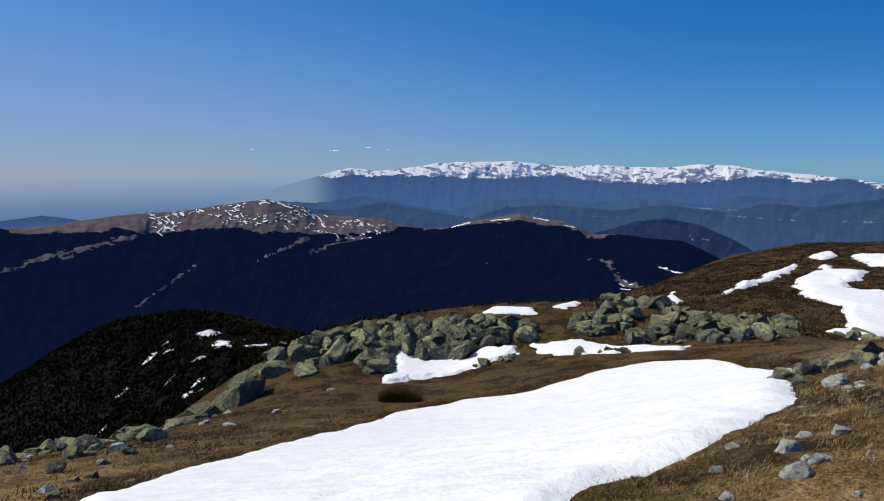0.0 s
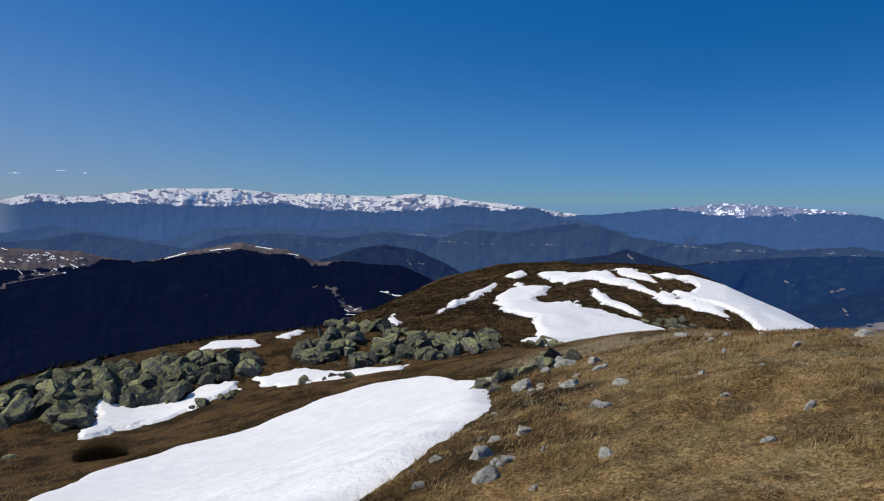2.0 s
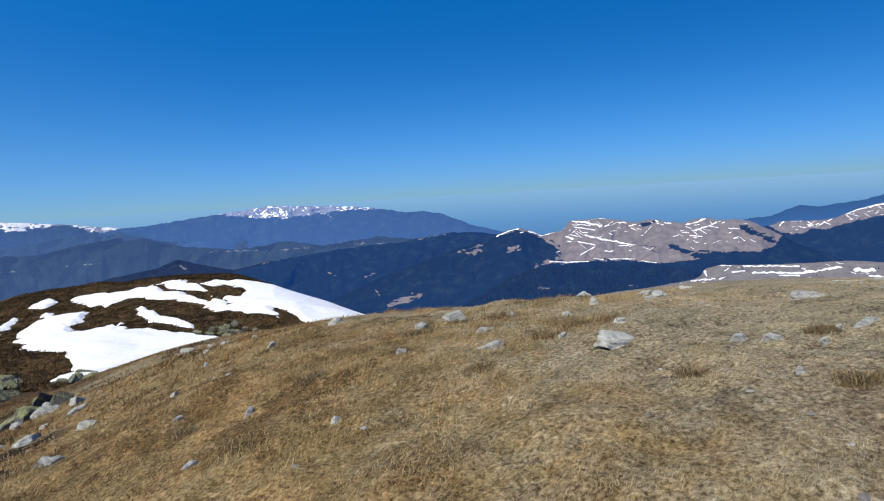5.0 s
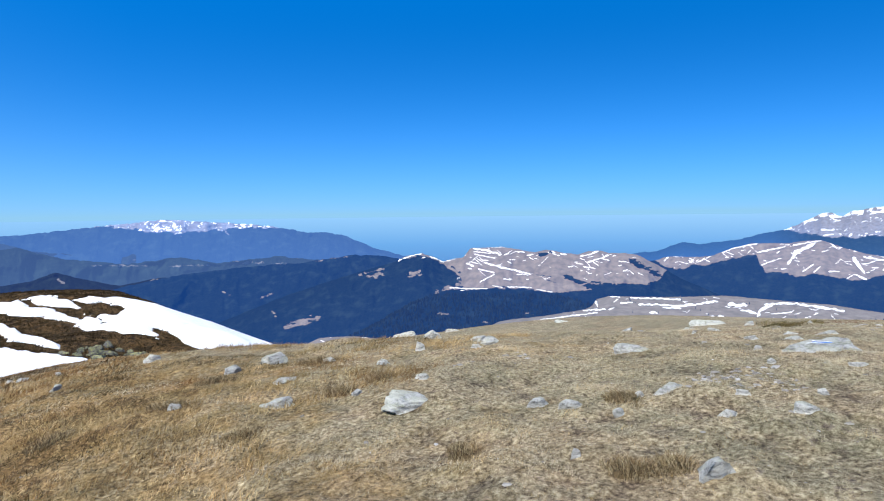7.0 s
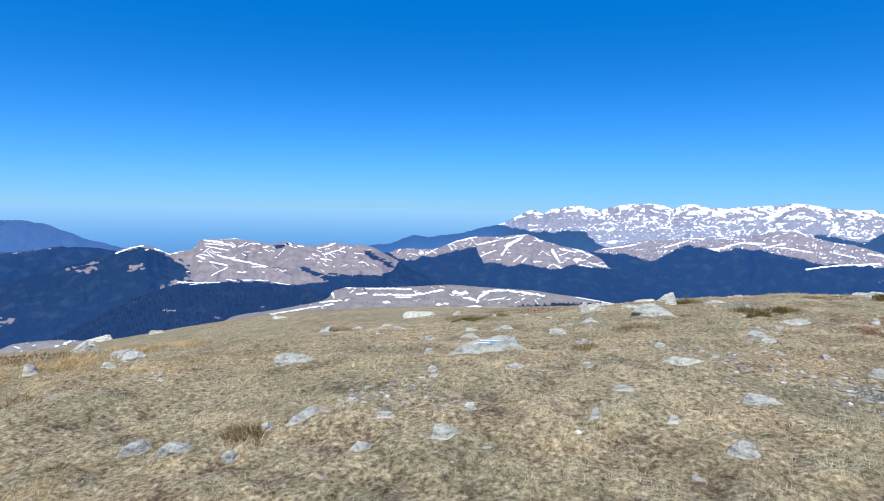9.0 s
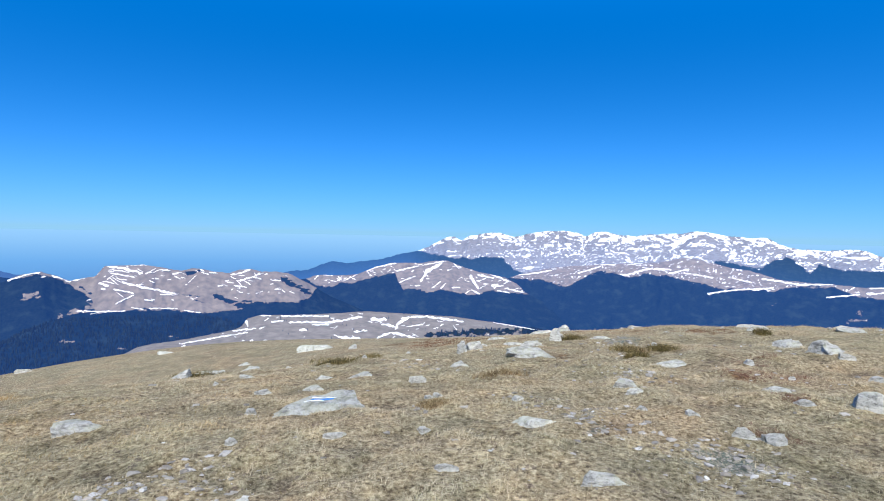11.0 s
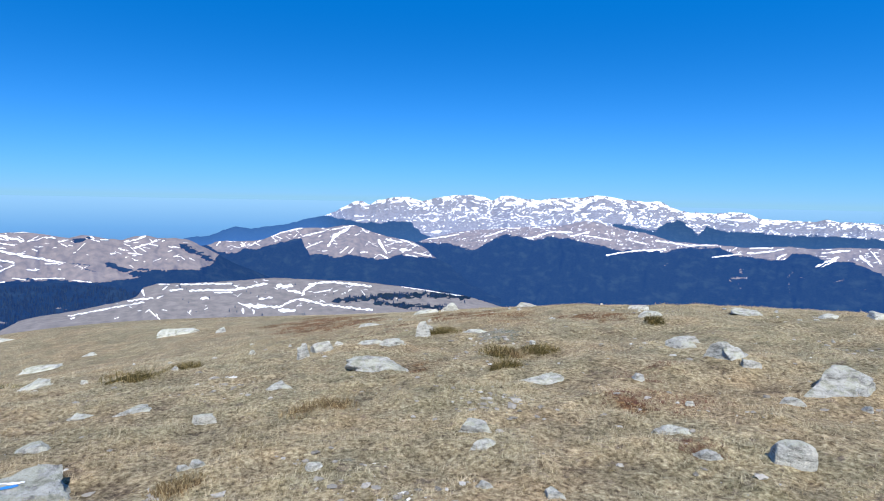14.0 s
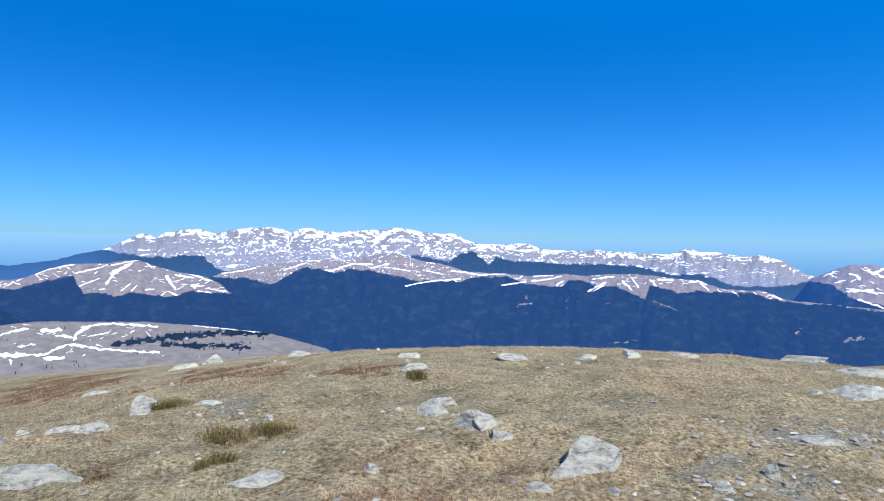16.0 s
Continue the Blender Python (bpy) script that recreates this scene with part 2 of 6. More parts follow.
def turf_material():
    """Dry alpine turf, browner heath where 'heath' is high, gravel where 'gravel' is."""
    m, nt, b = material("dry_turf")
    fine, mid, wide = tex(nt, 26, 8, 0.72), tex(nt, 2.2, 8, 0.75), tex(nt, 0.25, 4)
    straw = ramp(nt, fine, [(0.37, (0.105, 0.08, 0.054)), (0.46, (0.275, 0.228, 0.152)), (0.54, (0.405, 0.35, 0.245)), (0.63, (0.62, 0.555, 0.415))])
    olive = ramp(nt, fine, [(0.36, (0.11, 0.092, 0.058)), (0.48, (0.26, 0.23, 0.15)), (0.64, (0.52, 0.475, 0.35))])
    rust = ramp(nt, fine, [(0.38, (0.11, 0.075, 0.05)), (0.62, (0.4, 0.3, 0.2))])
    col = mix(nt, step(nt, mid, 0.45, 0.6), straw, olive)
    col = mix(nt, arith(nt, "MULTIPLY", step(nt, arith(nt, "ADD", arith(nt, "MULTIPLY", mid, 0.6), wide), 0.8, 0.95), 0.3), col, rust)
    col = mix(nt, step(nt, arith(nt, "ADD", tex(nt, 9, 9, 0.8), arith(nt, "MULTIPLY", mid, 0.25)), 0.68, 0.74), col, ramp(nt, fine, [(0.38, (0.085, 0.068, 0.056)), (0.62, (0.27, 0.225, 0.185))]))
    # matted cushions are paler, the gaps between them show brown litter and soil
    tuft = arith(nt, "ADD", attribute(nt, "tuft"), arith(nt, "MULTIPLY", arith(nt, "SUBTRACT", tex(nt, 13, 6, 0.7), 0.5), 1.6))
    col = mix(nt, 1.0, col, ramp(nt, arith(nt, "ADD", arith(nt, "MULTIPLY", tuft, 0.4), 0.5), [(0.1, (0.72, 0.69, 0.67)), (0.4, (0.94, 0.93, 0.92)), (0.6, (1.02, 1.01, 1.0)), (0.9, (1.16, 1.15, 1.1))]), "MULTIPLY")
    litter = ramp(nt, fine, [(0.38, (0.05, 0.037, 0.029)), (0.5, (0.13, 0.1, 0.08)), (0.62, (0.26, 0.21, 0.175))])
    col = mix(nt, arith(nt, "MULTIPLY", step(nt, arith(nt, "MULTIPLY", tuft, -1.0), 0.65, 1.05), 0.5), col, litter)
    bilberry = ramp(nt, fine, [(0.38, (0.045, 0.022, 0.012)), (0.5, (0.16, 0.085, 0.042)), (0.62, (0.33, 0.205, 0.11))])
    col = mix(nt, step(nt, arith(nt, "ADD", attribute(nt, "russet"), arith(nt, "MULTIPLY", arith(nt, "SUBTRACT", mid, 0.5), 1.6)), 0.35, 0.7), col, bilberry)
    gold = ramp(nt, fine, [(0.36, (0.075, 0.048, 0.02)), (0.5, (0.3, 0.21, 0.1)), (0.64, (0.55, 0.415, 0.22))])
    col = mix(nt, step(nt, arith(nt, "ADD", attribute(nt, "gold"), arith(nt, "MULTIPLY", arith(nt, "SUBTRACT", mid, 0.5), 1.5)), 0.3, 0.8), col, gold)
    bent = ramp(nt, fine, [(0.36, (0.03, 0.02, 0.01)), (0.5, (0.12, 0.075, 0.032)), (0.64, (0.27, 0.18, 0.085))])
    col = mix(nt, arith(nt, "MULTIPLY", step(nt, tex(nt, 1.3, 8, 0.72), 0.49, 0.58), arith(nt, "MULTIPLY", step(nt, attribute(nt, "gold"), 0.35, 0.8), 0.8)), col, bent)
    heath = ramp(nt, fine, [(0.36, (0.008, 0.006, 0.003)), (0.5, (0.09, 0.055, 0.024)), (0.62, (0.26, 0.168, 0.075))])
    col = mix(nt, step(nt, arith(nt, "ADD", attribute(nt, "heath"), arith(nt, "MULTIPLY", mid, 0.5)), 0.55, 0.95), col, heath)
    bushes = ramp(nt, fine, [(0.38, (0.01, 0.008, 0.005)), (0.62, (0.06, 0.04, 0.018))])
    col = mix(nt, arith(nt, "MULTIPLY", step(nt, tex(nt, 0.55, 7, 0.65), 0.48, 0.56), step(nt, attribute(nt, "heath"), 0.3, 0.6)), col, bushes)
    # scrub on the spur, with the slope's shade put into its colour
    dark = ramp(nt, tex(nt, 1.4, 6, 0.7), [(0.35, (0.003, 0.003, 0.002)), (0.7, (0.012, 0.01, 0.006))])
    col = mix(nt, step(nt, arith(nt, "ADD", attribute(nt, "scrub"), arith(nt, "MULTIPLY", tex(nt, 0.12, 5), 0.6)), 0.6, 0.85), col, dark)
    grit = ramp(nt, tex(nt, 40, 6, 0.7), [(0.42, (0.085, 0.13, 0.115)), (0.55, (0.3, 0.275, 0.245)), (0.62, (0.52, 0.5, 0.47))])
    worn = arith(nt, "ADD", attribute(nt, "gravel"), arith(nt, "MULTIPLY", tex(nt, 2.6, 7, 0.75), 0.9))
    col = mix(nt, step(nt, worn, 0.9, 1.0), col, grit)
    col = mix(nt, 1.0, col, ramp(nt, tex(nt, 9, 8, 0.8), [(0.38, (0.66, 0.63, 0.6)), (0.48, (1.0, 1.0, 1.0)), (0.6, (1.25, 1.23, 1.2))]), "MULTIPLY")
    col = mix(nt, 1.0, col, patch_tone(nt), "MULTIPLY")
    col = mix(nt, 1.0, col, (0.74, 0.73, 0.72), "MULTIPLY")
    nt.links.new(col, b.inputs["Base Color"])
    b.inputs["Roughness"].default_value = 0.95
    b.inputs["Specular IOR Level"].default_value = 0.1
    bump(nt, b, arith(nt, "ADD", arith(nt, "ADD", arith(nt, "MULTIPLY", fine, 0.5), arith(nt, "MULTIPLY", tex(nt, 9, 7, 0.75), 0.35)), arith(nt, "ADD", arith(nt, "MULTIPLY", mid, 0.5), arith(nt, "MULTIPLY", tex(nt, 0.7, 6, 0.7), arith(nt, "MULTIPLY", attribute(nt, "heath"), 9.0)))), 0.7, 0.07)
    return m


def snow_material():
    m, nt, b = material("old_snow")
    n = tex(nt, 1.2, 6, 0.6, (1, 2.2, 1))
    col = ramp(nt, n, [(0.38, (0.84, 0.825, 0.79)), (0.6, (0.92, 0.905, 0.87))])
    dirt = step(nt, tex(nt, 0.5, 8, 0.75), 0.62, 0.72)
    col = mix(nt, arith(nt, "MULTIPLY", dirt, 0.35), col, (0.5, 0.45, 0.4))
    nt.links.new(col, b.inputs["Base Color"])
    b.inputs["Roughness"].default_value = 0.65
    b.inputs["Specular IOR Level"].default_value = 0.25
    bump(nt, b, arith(nt, "ADD", n, tex(nt, 7, 4)), 0.6, 0.06)
    return m


def far_material(name, air, size=0.02, forest=((0.003, 0.006, 0.006), (0.011, 0.017, 0.013)), meadow=((0.1, 0.09, 0.078), (0.19, 0.168, 0.148)), rock=None, relief=0.4, white=(0.85, 0.86, 0.88)):
    """Distant slopes: woods, meadow by 'cover' and snow by 'snow'; the blue air and haze in front of this backdrop are
    painted on as emission.
    """
    m, nt, b = material(name)
    grain = tex(nt, size * 9, 6, 0.75)
    stand = tex(nt, size * 1.5, 5, 0.6)
    wood = ramp(nt, grain, [(0.35, forest[0]), (0.68, forest[1])])
    wood = mix(nt, step(nt, stand, 0.48, 0.7), wood, tuple(1.4 * c for c in forest[1]))
    open_land = ramp(nt, tex(nt, size * 3, 7, 0.65), [(0.35, meadow[0]), (0.65, meadow[1])])
    open_land = mix(nt, arith(nt, "MULTIPLY", step(nt, tex(nt, size * 12, 5, 0.7), 0.5, 0.62), 0.35), open_land, tuple(0.55 * c for c in meadow[0]))
    if rock:
        open_land = mix(nt, step(nt, tex(nt, size * 2.2, 7, 0.7), 0.45, 0.6), open_land, rock)
    border = arith(nt, "ADD", attribute(nt, "cover"), arith(nt, "MULTIPLY", arith(nt, "SUBTRACT", tex(nt, size * 4, 6, 0.7), 0.5), 0.9))
    col = mix(nt, step(nt, border, 0.46, 0.54), wood, open_land)
    lying = step(nt, arith(nt, "ADD", attribute(nt, "snow"), arith(nt, "MULTIPLY", arith(nt, "SUBTRACT", tex(nt, size * 5, 6, 0.7), 0.5), 0.5)), 0.42, 0.58)
    col = mix(nt, lying, col, white)
    # painted haze: own colour fades to black under a haze-coloured emission
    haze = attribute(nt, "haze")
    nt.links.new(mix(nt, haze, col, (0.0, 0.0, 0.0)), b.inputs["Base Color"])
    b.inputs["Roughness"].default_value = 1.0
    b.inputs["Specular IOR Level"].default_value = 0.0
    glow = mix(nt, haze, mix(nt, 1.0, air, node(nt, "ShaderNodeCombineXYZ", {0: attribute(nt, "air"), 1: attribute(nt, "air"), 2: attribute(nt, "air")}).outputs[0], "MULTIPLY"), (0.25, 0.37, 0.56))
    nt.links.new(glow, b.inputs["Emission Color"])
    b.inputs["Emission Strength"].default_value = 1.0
    bump(nt, b, grain, relief, 0.06 / size)
    return m


def rock_material(name="lichened_schist", tone=1.0, green=0.3, lichen=(0.4, 0.41, 0.24), dull=0.85):
    m, nt, b = material(name)
    layers = tex(nt, 7.0, 9, 0.78, (1, 1, 3), 0.35)
    col = ramp(nt, layers, [(0.39, tuple(tone * c for c in (0.27, 0.265, 0.24))), (0.47, tuple(tone * c for c in (0.6, 0.595, 0.54))), (0.57, tuple(tone * c for c in (0.86, 0.85, 0.78)))])
    spots = tex(nt, 24, 5, 0.7)
    col = mix(nt, step(nt, spots, 0.57, 0.63), col, tuple(tone * c for c in (0.66, 0.66, 0.6)))
    # lichen, thicker on upward faces to paint in their sunlit tops as well
    facing = node(nt, "ShaderNodeSeparateXYZ", {0: node(nt, "ShaderNodeNewGeometry").outputs["Normal"]}).outputs[2]
    lit_lichen = step(nt, arith(nt, "ADD", tex(nt, 5.0, 7, 0.7), arith(nt, "MULTIPLY", facing, 0.13)), 0.56, 0.63)
    col = mix(nt, arith(nt, "MULTIPLY", lit_lichen, green), col, lichen)
    col = mix(nt, arith(nt, "MULTIPLY", step(nt, tex(nt, 34, 4, 0.7), 0.58, 0.66), 0.4), col, (0.1, 0.1, 0.09))
    r = node(nt, "ShaderNodeObjectInfo").outputs["Random"]
    col = mix(nt, 1.0, col, ramp(nt, r, [(0.0, (dull, dull, dull)), (1.0, (1.12, 1.11, 1.07))]), "MULTIPLY")
    nt.links.new(col, b.inputs["Base Color"])
    b.inputs["Roughness"].default_value = 0.9
    b.inputs["Specular IOR Level"].default_value = 0.2
    bump(nt, b, arith(nt, "ADD", layers, arith(nt, "MULTIPLY", tex(nt, 30, 6, 0.7), 0.5)), 0.9, 0.05)
    return m


def blade_material(name, stops):
    """Grass or leaves, coloured piece by piece through 'tint'."""
    m, nt, b = material(name)
    col = ramp(nt, attribute(nt, "tint"), stops)
    col = mix(nt, 1.0, col, patch_tone(nt), "MULTIPLY")
    nt.links.new(col, b.inputs["Base Color"])
    b.inputs["Roughness"].default_value = 0.8
    b.inputs["Specular IOR Level"].default_value = 0.03
    return m


def paint_material(name, colour):
    m, nt, b = material(name)
    n = tex(nt, 30, 5, 0.7)
    nt.links.new(mix(nt, step(nt, n, 0.6, 0.7), colour, (0.35, 0.36, 0.35)), b.inputs["Base Color"])
    b.inputs["Roughness"].default_value = 0.7
    return m


def chip_material():
    m, nt, b = material("stone_chips")
    r = node(nt, "ShaderNodeNewGeometry").outputs["Random Per Island"]
    col = ramp(nt, r, [(0.0, (0.13, 0.115, 0.095)), (0.55, (0.27, 0.25, 0.215)), (0.92, (0.42, 0.4, 0.36)), (1.0, (0.66, 0.65, 0.61))])
    col = mix(nt, step(nt, tex(nt, 60, 4, 0.7), 0.5, 0.65), col, (0.24, 0.22, 0.18))
    nt.links.new(col, b.inputs["Base Color"])
    b.inputs["Roughness"].default_value = 0.9
    return m


CHIPS = chip_material()
ROCK, BOULDER = rock_material(tone=0.66), rock_material("mossy_boulder_stone", 0.17, 0.9, (0.3, 0.3, 0.13), 0.5)
TURF, SNOW = turf_material(), snow_material()


# ---- mesh helpers ----
def mesh_object(name, verts, faces, mat, smooth_shade=True, attrs=None, parent=None):
    me = bpy.data.meshes.new(name)
    verts = np.asarray(verts, np.float32)
    faces = np.asarray(faces, np.int32)
    k = faces.shape[1]
    me.vertices.add(len(verts)), me.loops.add(faces.size), me.polygons.add(len(faces))
    me.vertices.foreach_set("co", verts.ravel())
    me.loops.foreach_set("vertex_index", faces.ravel())
    me.polygons.foreach_set("loop_start", np.arange(0, faces.size, k, dtype=np.int32))
    me.polygons.foreach_set("use_smooth", np.full(len(faces), smooth_shade))
    for key, values in (attrs or {}).items():
        me.attributes.new(key, "FLOAT", "POINT").data.foreach_set("value", np.asarray(values, np.float32).ravel())
    me.update(calc_edges=True)
    me.materials.append(mat)
    ob = new(name, me)
    if parent:
        ob.parent = parent
    return ob


def grid_faces(rows, cols, wrap=False):
    i, j = np.meshgrid(np.arange(rows - 1), np.arange(cols if wrap else cols - 1), indexing="ij")
    a, b = i * cols + j, i * cols + (j + 1) % cols
    return np.stack([a, b, b + cols, a + cols], -1).reshape(-1, 4)


# ---- the ground, one sheet to the horizon ----
CX, CY = 4.0, -2.0
azs = np.radians(np.concatenate([np.arange(-60, 175, 0.42), np.arange(175, 300, 2.5)]))
rad = np.concatenate([[0.001, 0.4, 0.8], np.geomspace(1.2, 22, 250), np.geomspace(22.5, 420, 130), np.geomspace(450, 4880, 22)])
gr, ga = np.meshgrid(rad, azs, indexing="ij")
gx, gy = CX + gr * np.sin(ga), CY + gr * np.cos(ga)
gz = height(gx, gy)


def heath_mask(x, y):
    r = np.hypot(x - CX, y - CY)
    fringe = 0.75 * smooth(2.2, 0.2, -inside_by(x, y, TONGUE) + 0.9 * fbm(x * 0.5, y * 0.5, 3, 66)) * smooth(5, 9, r) * smooth(60, 40, r)
    return fringe + smooth(18, 50, r) * 0.55 + smooth(5, 40, y + 0.4 * fbm(x * 0.2, y * 0.2, 3, 5) * 10) * 0.25 + 0.3 * smooth(0, -9, x) * smooth(6, 14, y) + 0.4 * smooth(5.5, 1.5, np.hypot((x - 4.5) * 0.8, (y - 8.5) * 0.7))


# centre, half widths and strength of the worn places
WORN = [(10.1, -9.2, 0.9, 1.1, 0.5), (10.5, -11.0, 0.9, 1.4, 0.5), (9.4, -8.9, 0.7, 0.7, 0.45), (10.9, -9.9, 0.6, 0.8, 0.35), (15.1, -7.0, 0.9, 0.6, 0.5), (10.7, -4.15, 0.55, 0.35, 0.42), (9.75, -4.4, 0.5, 0.4, 0.45), (10.5, -3.35, 0.45, 0.3, 0.35),
        (8.85, -4.95, 0.55, 0.6, 0.5), (9.75, -3.45, 0.4, 0.25, 0.42), (10.2, 0.7, 0.5, 0.35, 0.42), (8.75, -1.5, 0.7, 0.5, 0.42), (8.2, -2.2, 0.4, 0.3, 0.4), (13.5, -3.4, 0.6, 0.4, 0.3), (11.6, -5.6, 0.5, 0.4, 0.3), (12.6, -10.4, 0.7, 0.5, 0.3)]


def russet_mask(x, y):
    """Belts of red-brown bilberry and heath, most along the far brow."""
    r = np.zeros(np.shape(x))
    for px, py, wide, deep, much in ((16.5, -9.4, 1.6, 0.9, 0.75), (20.0, -8.3, 3.2, 1.2, 0.8), (25.0, -6.0, 5.0, 2.2, 0.8), (15.7, -11.5, 1.3, 0.7, 0.5), (24.0, -12.0, 4.0, 2.0, 0.6), (13.4, -5.6, 0.9, 0.5, 0.45), (11.2, -6.6, 0.45, 0.3, 0.75), (9.0, 2.2, 1.2, 0.7, 0.35), (17.5, -0.5, 2.5, 1.0, 0.4)):
        r = np.maximum(r, much * smooth(1.4, 0.3, np.hypot((x - px) / wide, (y - py) / deep) + 0.35 * fbm(np.asarray(x) * 0.9, np.asarray(y) * 0.9, 3, 231)))
    return r


def gravel_mask(x, y):
    """Where feet and frost have worn the turf."""
    worn = 0.08 * smooth(-1, -6, y)
    for px, py, wide, deep, much in WORN:
        worn = np.maximum(worn, much * smooth(1.5, 0.3, np.hypot((x - px) / wide, (y - py) / deep)))
    return worn


def shaded_scrub_mask(x, y):
    """The spur under dwarf shrubs, where shade is painted in as near-black colour."""
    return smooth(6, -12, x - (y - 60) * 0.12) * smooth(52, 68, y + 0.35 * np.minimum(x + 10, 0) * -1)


ground = mesh_object("ground", np.stack([gx, gy, gz], -1).reshape(-1, 3), grid_faces(len(rad), len(azs), True), TURF,
                     attrs={"heath": heath_mask(gx, gy), "gravel": gravel_mask(gx, gy), "gold": smooth(-4.5, 5.5, gy - 0.25 * (gx - 6) + 1.8 * fbm(gx * 0.25, gy * 0.25, 3, 19)) * smooth(18, 7, gx), "scrub": shaded_scrub_mask(gx, gy), "tuft": tussock(gx, gy) * smooth(40, 20, gr), "russet": russet_mask(gx, gy)})
tagged(ground, "dry grassy mountain top falling into deep valleys", "ground", kind="structure")


# ---- distant land ----
def hillside(name, label, dist, crest, foot, depth, mat, woods=None, snow=None, seed=0, jag=0.02, air=(1.0, 1.0), glades=(), groves=(), ragged=0.22, relief=1.0, fine=3.0, span=2.4, da=0.095, veil=None, notch=0.12, thin=0.62):
    """A hill or range standing at a distance round the hill top. crest: (azimuth, elevation) summits; woods: the tree line as such pairs, open land above it; foot: elevation of its foot; depth:
    how far its near side runs towards the hill top; snow: how much snow lies by azimuth, its grain and slant; glades and groves: strokes of open land in the woods and of woods in the open."""
    ca, ce = np.array(crest).T
    az = np.arange(ca[0], ca[-1], da)
    el = np.interp(az, ca, ce)
    w = max(1, int(notch / da))
    k = np.hanning(2 * w + 3)[1:-1]
    el = np.convolve(np.pad(el, w, "edge"), k / k.sum(), "valid") + jag * fbm(az / 0.4, 0 * az, 4, seed + 1)
    low = np.minimum(foot, el - 0.5)
    top = np.arange(0, fine, 0.07)
    tall = float((el - low).max())
    ways = np.concatenate([top[top < tall], np.arange(min(fine, tall), tall, 0.3)[1:], [tall]]) / tall
    s, aa = np.meshgrid(ways, az, indexing="ij")
    e = el - (el - low) * s
    d = el - e
    bend = fbm(aa / span, d / 3.0, 3, seed + 3)
    spurs = fbm((aa + 0.8 * bend) / span + 0.2 * d, d / 5.0, 5, seed) - 0.6 * np.abs(fbm((aa + 0.5 * bend) / (0.45 * span), d / 2.6, 4, seed + 5))
    r = dist - depth * s ** 0.85 - relief * 0.2 * dist * radians(span) * spurs * smooth(0, 0.08, s)
    gap = {"cover": np.full(aa.shape, -1.0), "snow": np.full(aa.shape, -2.0)}
    if woods:
        line = np.interp(aa, *np.array(woods).T)
        gap["cover"] = 0.5 + (e - line) / 0.45 + ragged * fbm(aa / 0.7, e / 0.3, 5, seed + 9, 0.6)
    for strokes, sign in ((glades, 1), (groves, -1)):
        for half, *way in strokes:
            near = stroke_depth(aa, e, 0.75 * half, way) + 0.8 * half * fbm(aa / 0.35, e / 0.16, 4, seed + 11)
            gap["cover"] = np.maximum(gap["cover"], np.clip(0.47 + near / 0.3, -1, thin)) if sign > 0 else np.minimum(gap["cover"], 0.5 - near / 0.2)
    if snow:
        much, grain, slant, gain, fade, steep = snow
        sway = fbm(aa / 1.7, e / 0.8, 3, seed + 13)
        u = (aa + (slant + 1.6 * sway) * e + 0.25 * fbm(aa / 0.5, e / 0.3, 3, seed + 14)) / grain
        v = (e - 0.1 * slant * aa + 0.12 * sway) / (steep * grain)
        streak = fbm(u, v, 4, seed + 15, 0.6) * 0.75 + 0.5 * (0.4 - np.abs(fbm(u * 0.55 + 9, v * 0.3, 3, seed + 16)))
        amount = np.interp(aa, *np.array(much).T) + np.interp(d, *np.array(fade).T)
        gap["snow"] = amount + gain * streak - 3.0 * np.clip(0.5 - gap["cover"], 0, 0.5)
    # how strongly the slope itself gives off painted air and haze
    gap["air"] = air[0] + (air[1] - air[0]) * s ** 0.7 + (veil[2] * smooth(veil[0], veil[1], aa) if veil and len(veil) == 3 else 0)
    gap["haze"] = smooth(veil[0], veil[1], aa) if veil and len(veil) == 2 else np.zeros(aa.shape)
    # the far side falls away
    e_all, a_all, r_all = np.concatenate([el[None] - 1.5, e]), np.concatenate([az[None], aa]), np.concatenate([np.full((1, len(az)), dist * 1.07), r])
    fields = {key: np.concatenate([v[:1], v]) for key, v in gap.items()}
    x, y, z = r_all * np.sin(np.radians(a_all)), r_all * np.cos(np.radians(a_all)), 1.6 + r_all * np.tan(np.radians(e_all))
    ob = mesh_object(name, np.stack([x, y, z], -1).reshape(-1, 3), grid_faces(*x.shape)[:, ::-1], mat, attrs=fields)
    tagged(ob, label, "mountain" if dist > 3000 else "hill", kind="structure")
    return {"az": az, "el": el, "low": low, "ways": ways, "r": r, "cover": gap["cover"]}


def stroke_depth(aa, e, half, way):
    """How deep each place lies inside a stroke led through (azimuth, elevation) pairs."""
    best = np.full(aa.shape, -9.0)
    for i in range(0, len(way) - 2, 2):
        (a0, e0), (a1, e1) = way[i:i + 2], way[i + 2:i + 4]
        da, de = a1 - a0, e1 - e0
        t = np.clip(((aa - a0) * da + (e - e0) * de) / (da * da + de * de + 1e-9), 0, 1)
        best = np.maximum(best, half - np.hypot(aa - a0 - t * da, e - e0 - t * de))
    return best


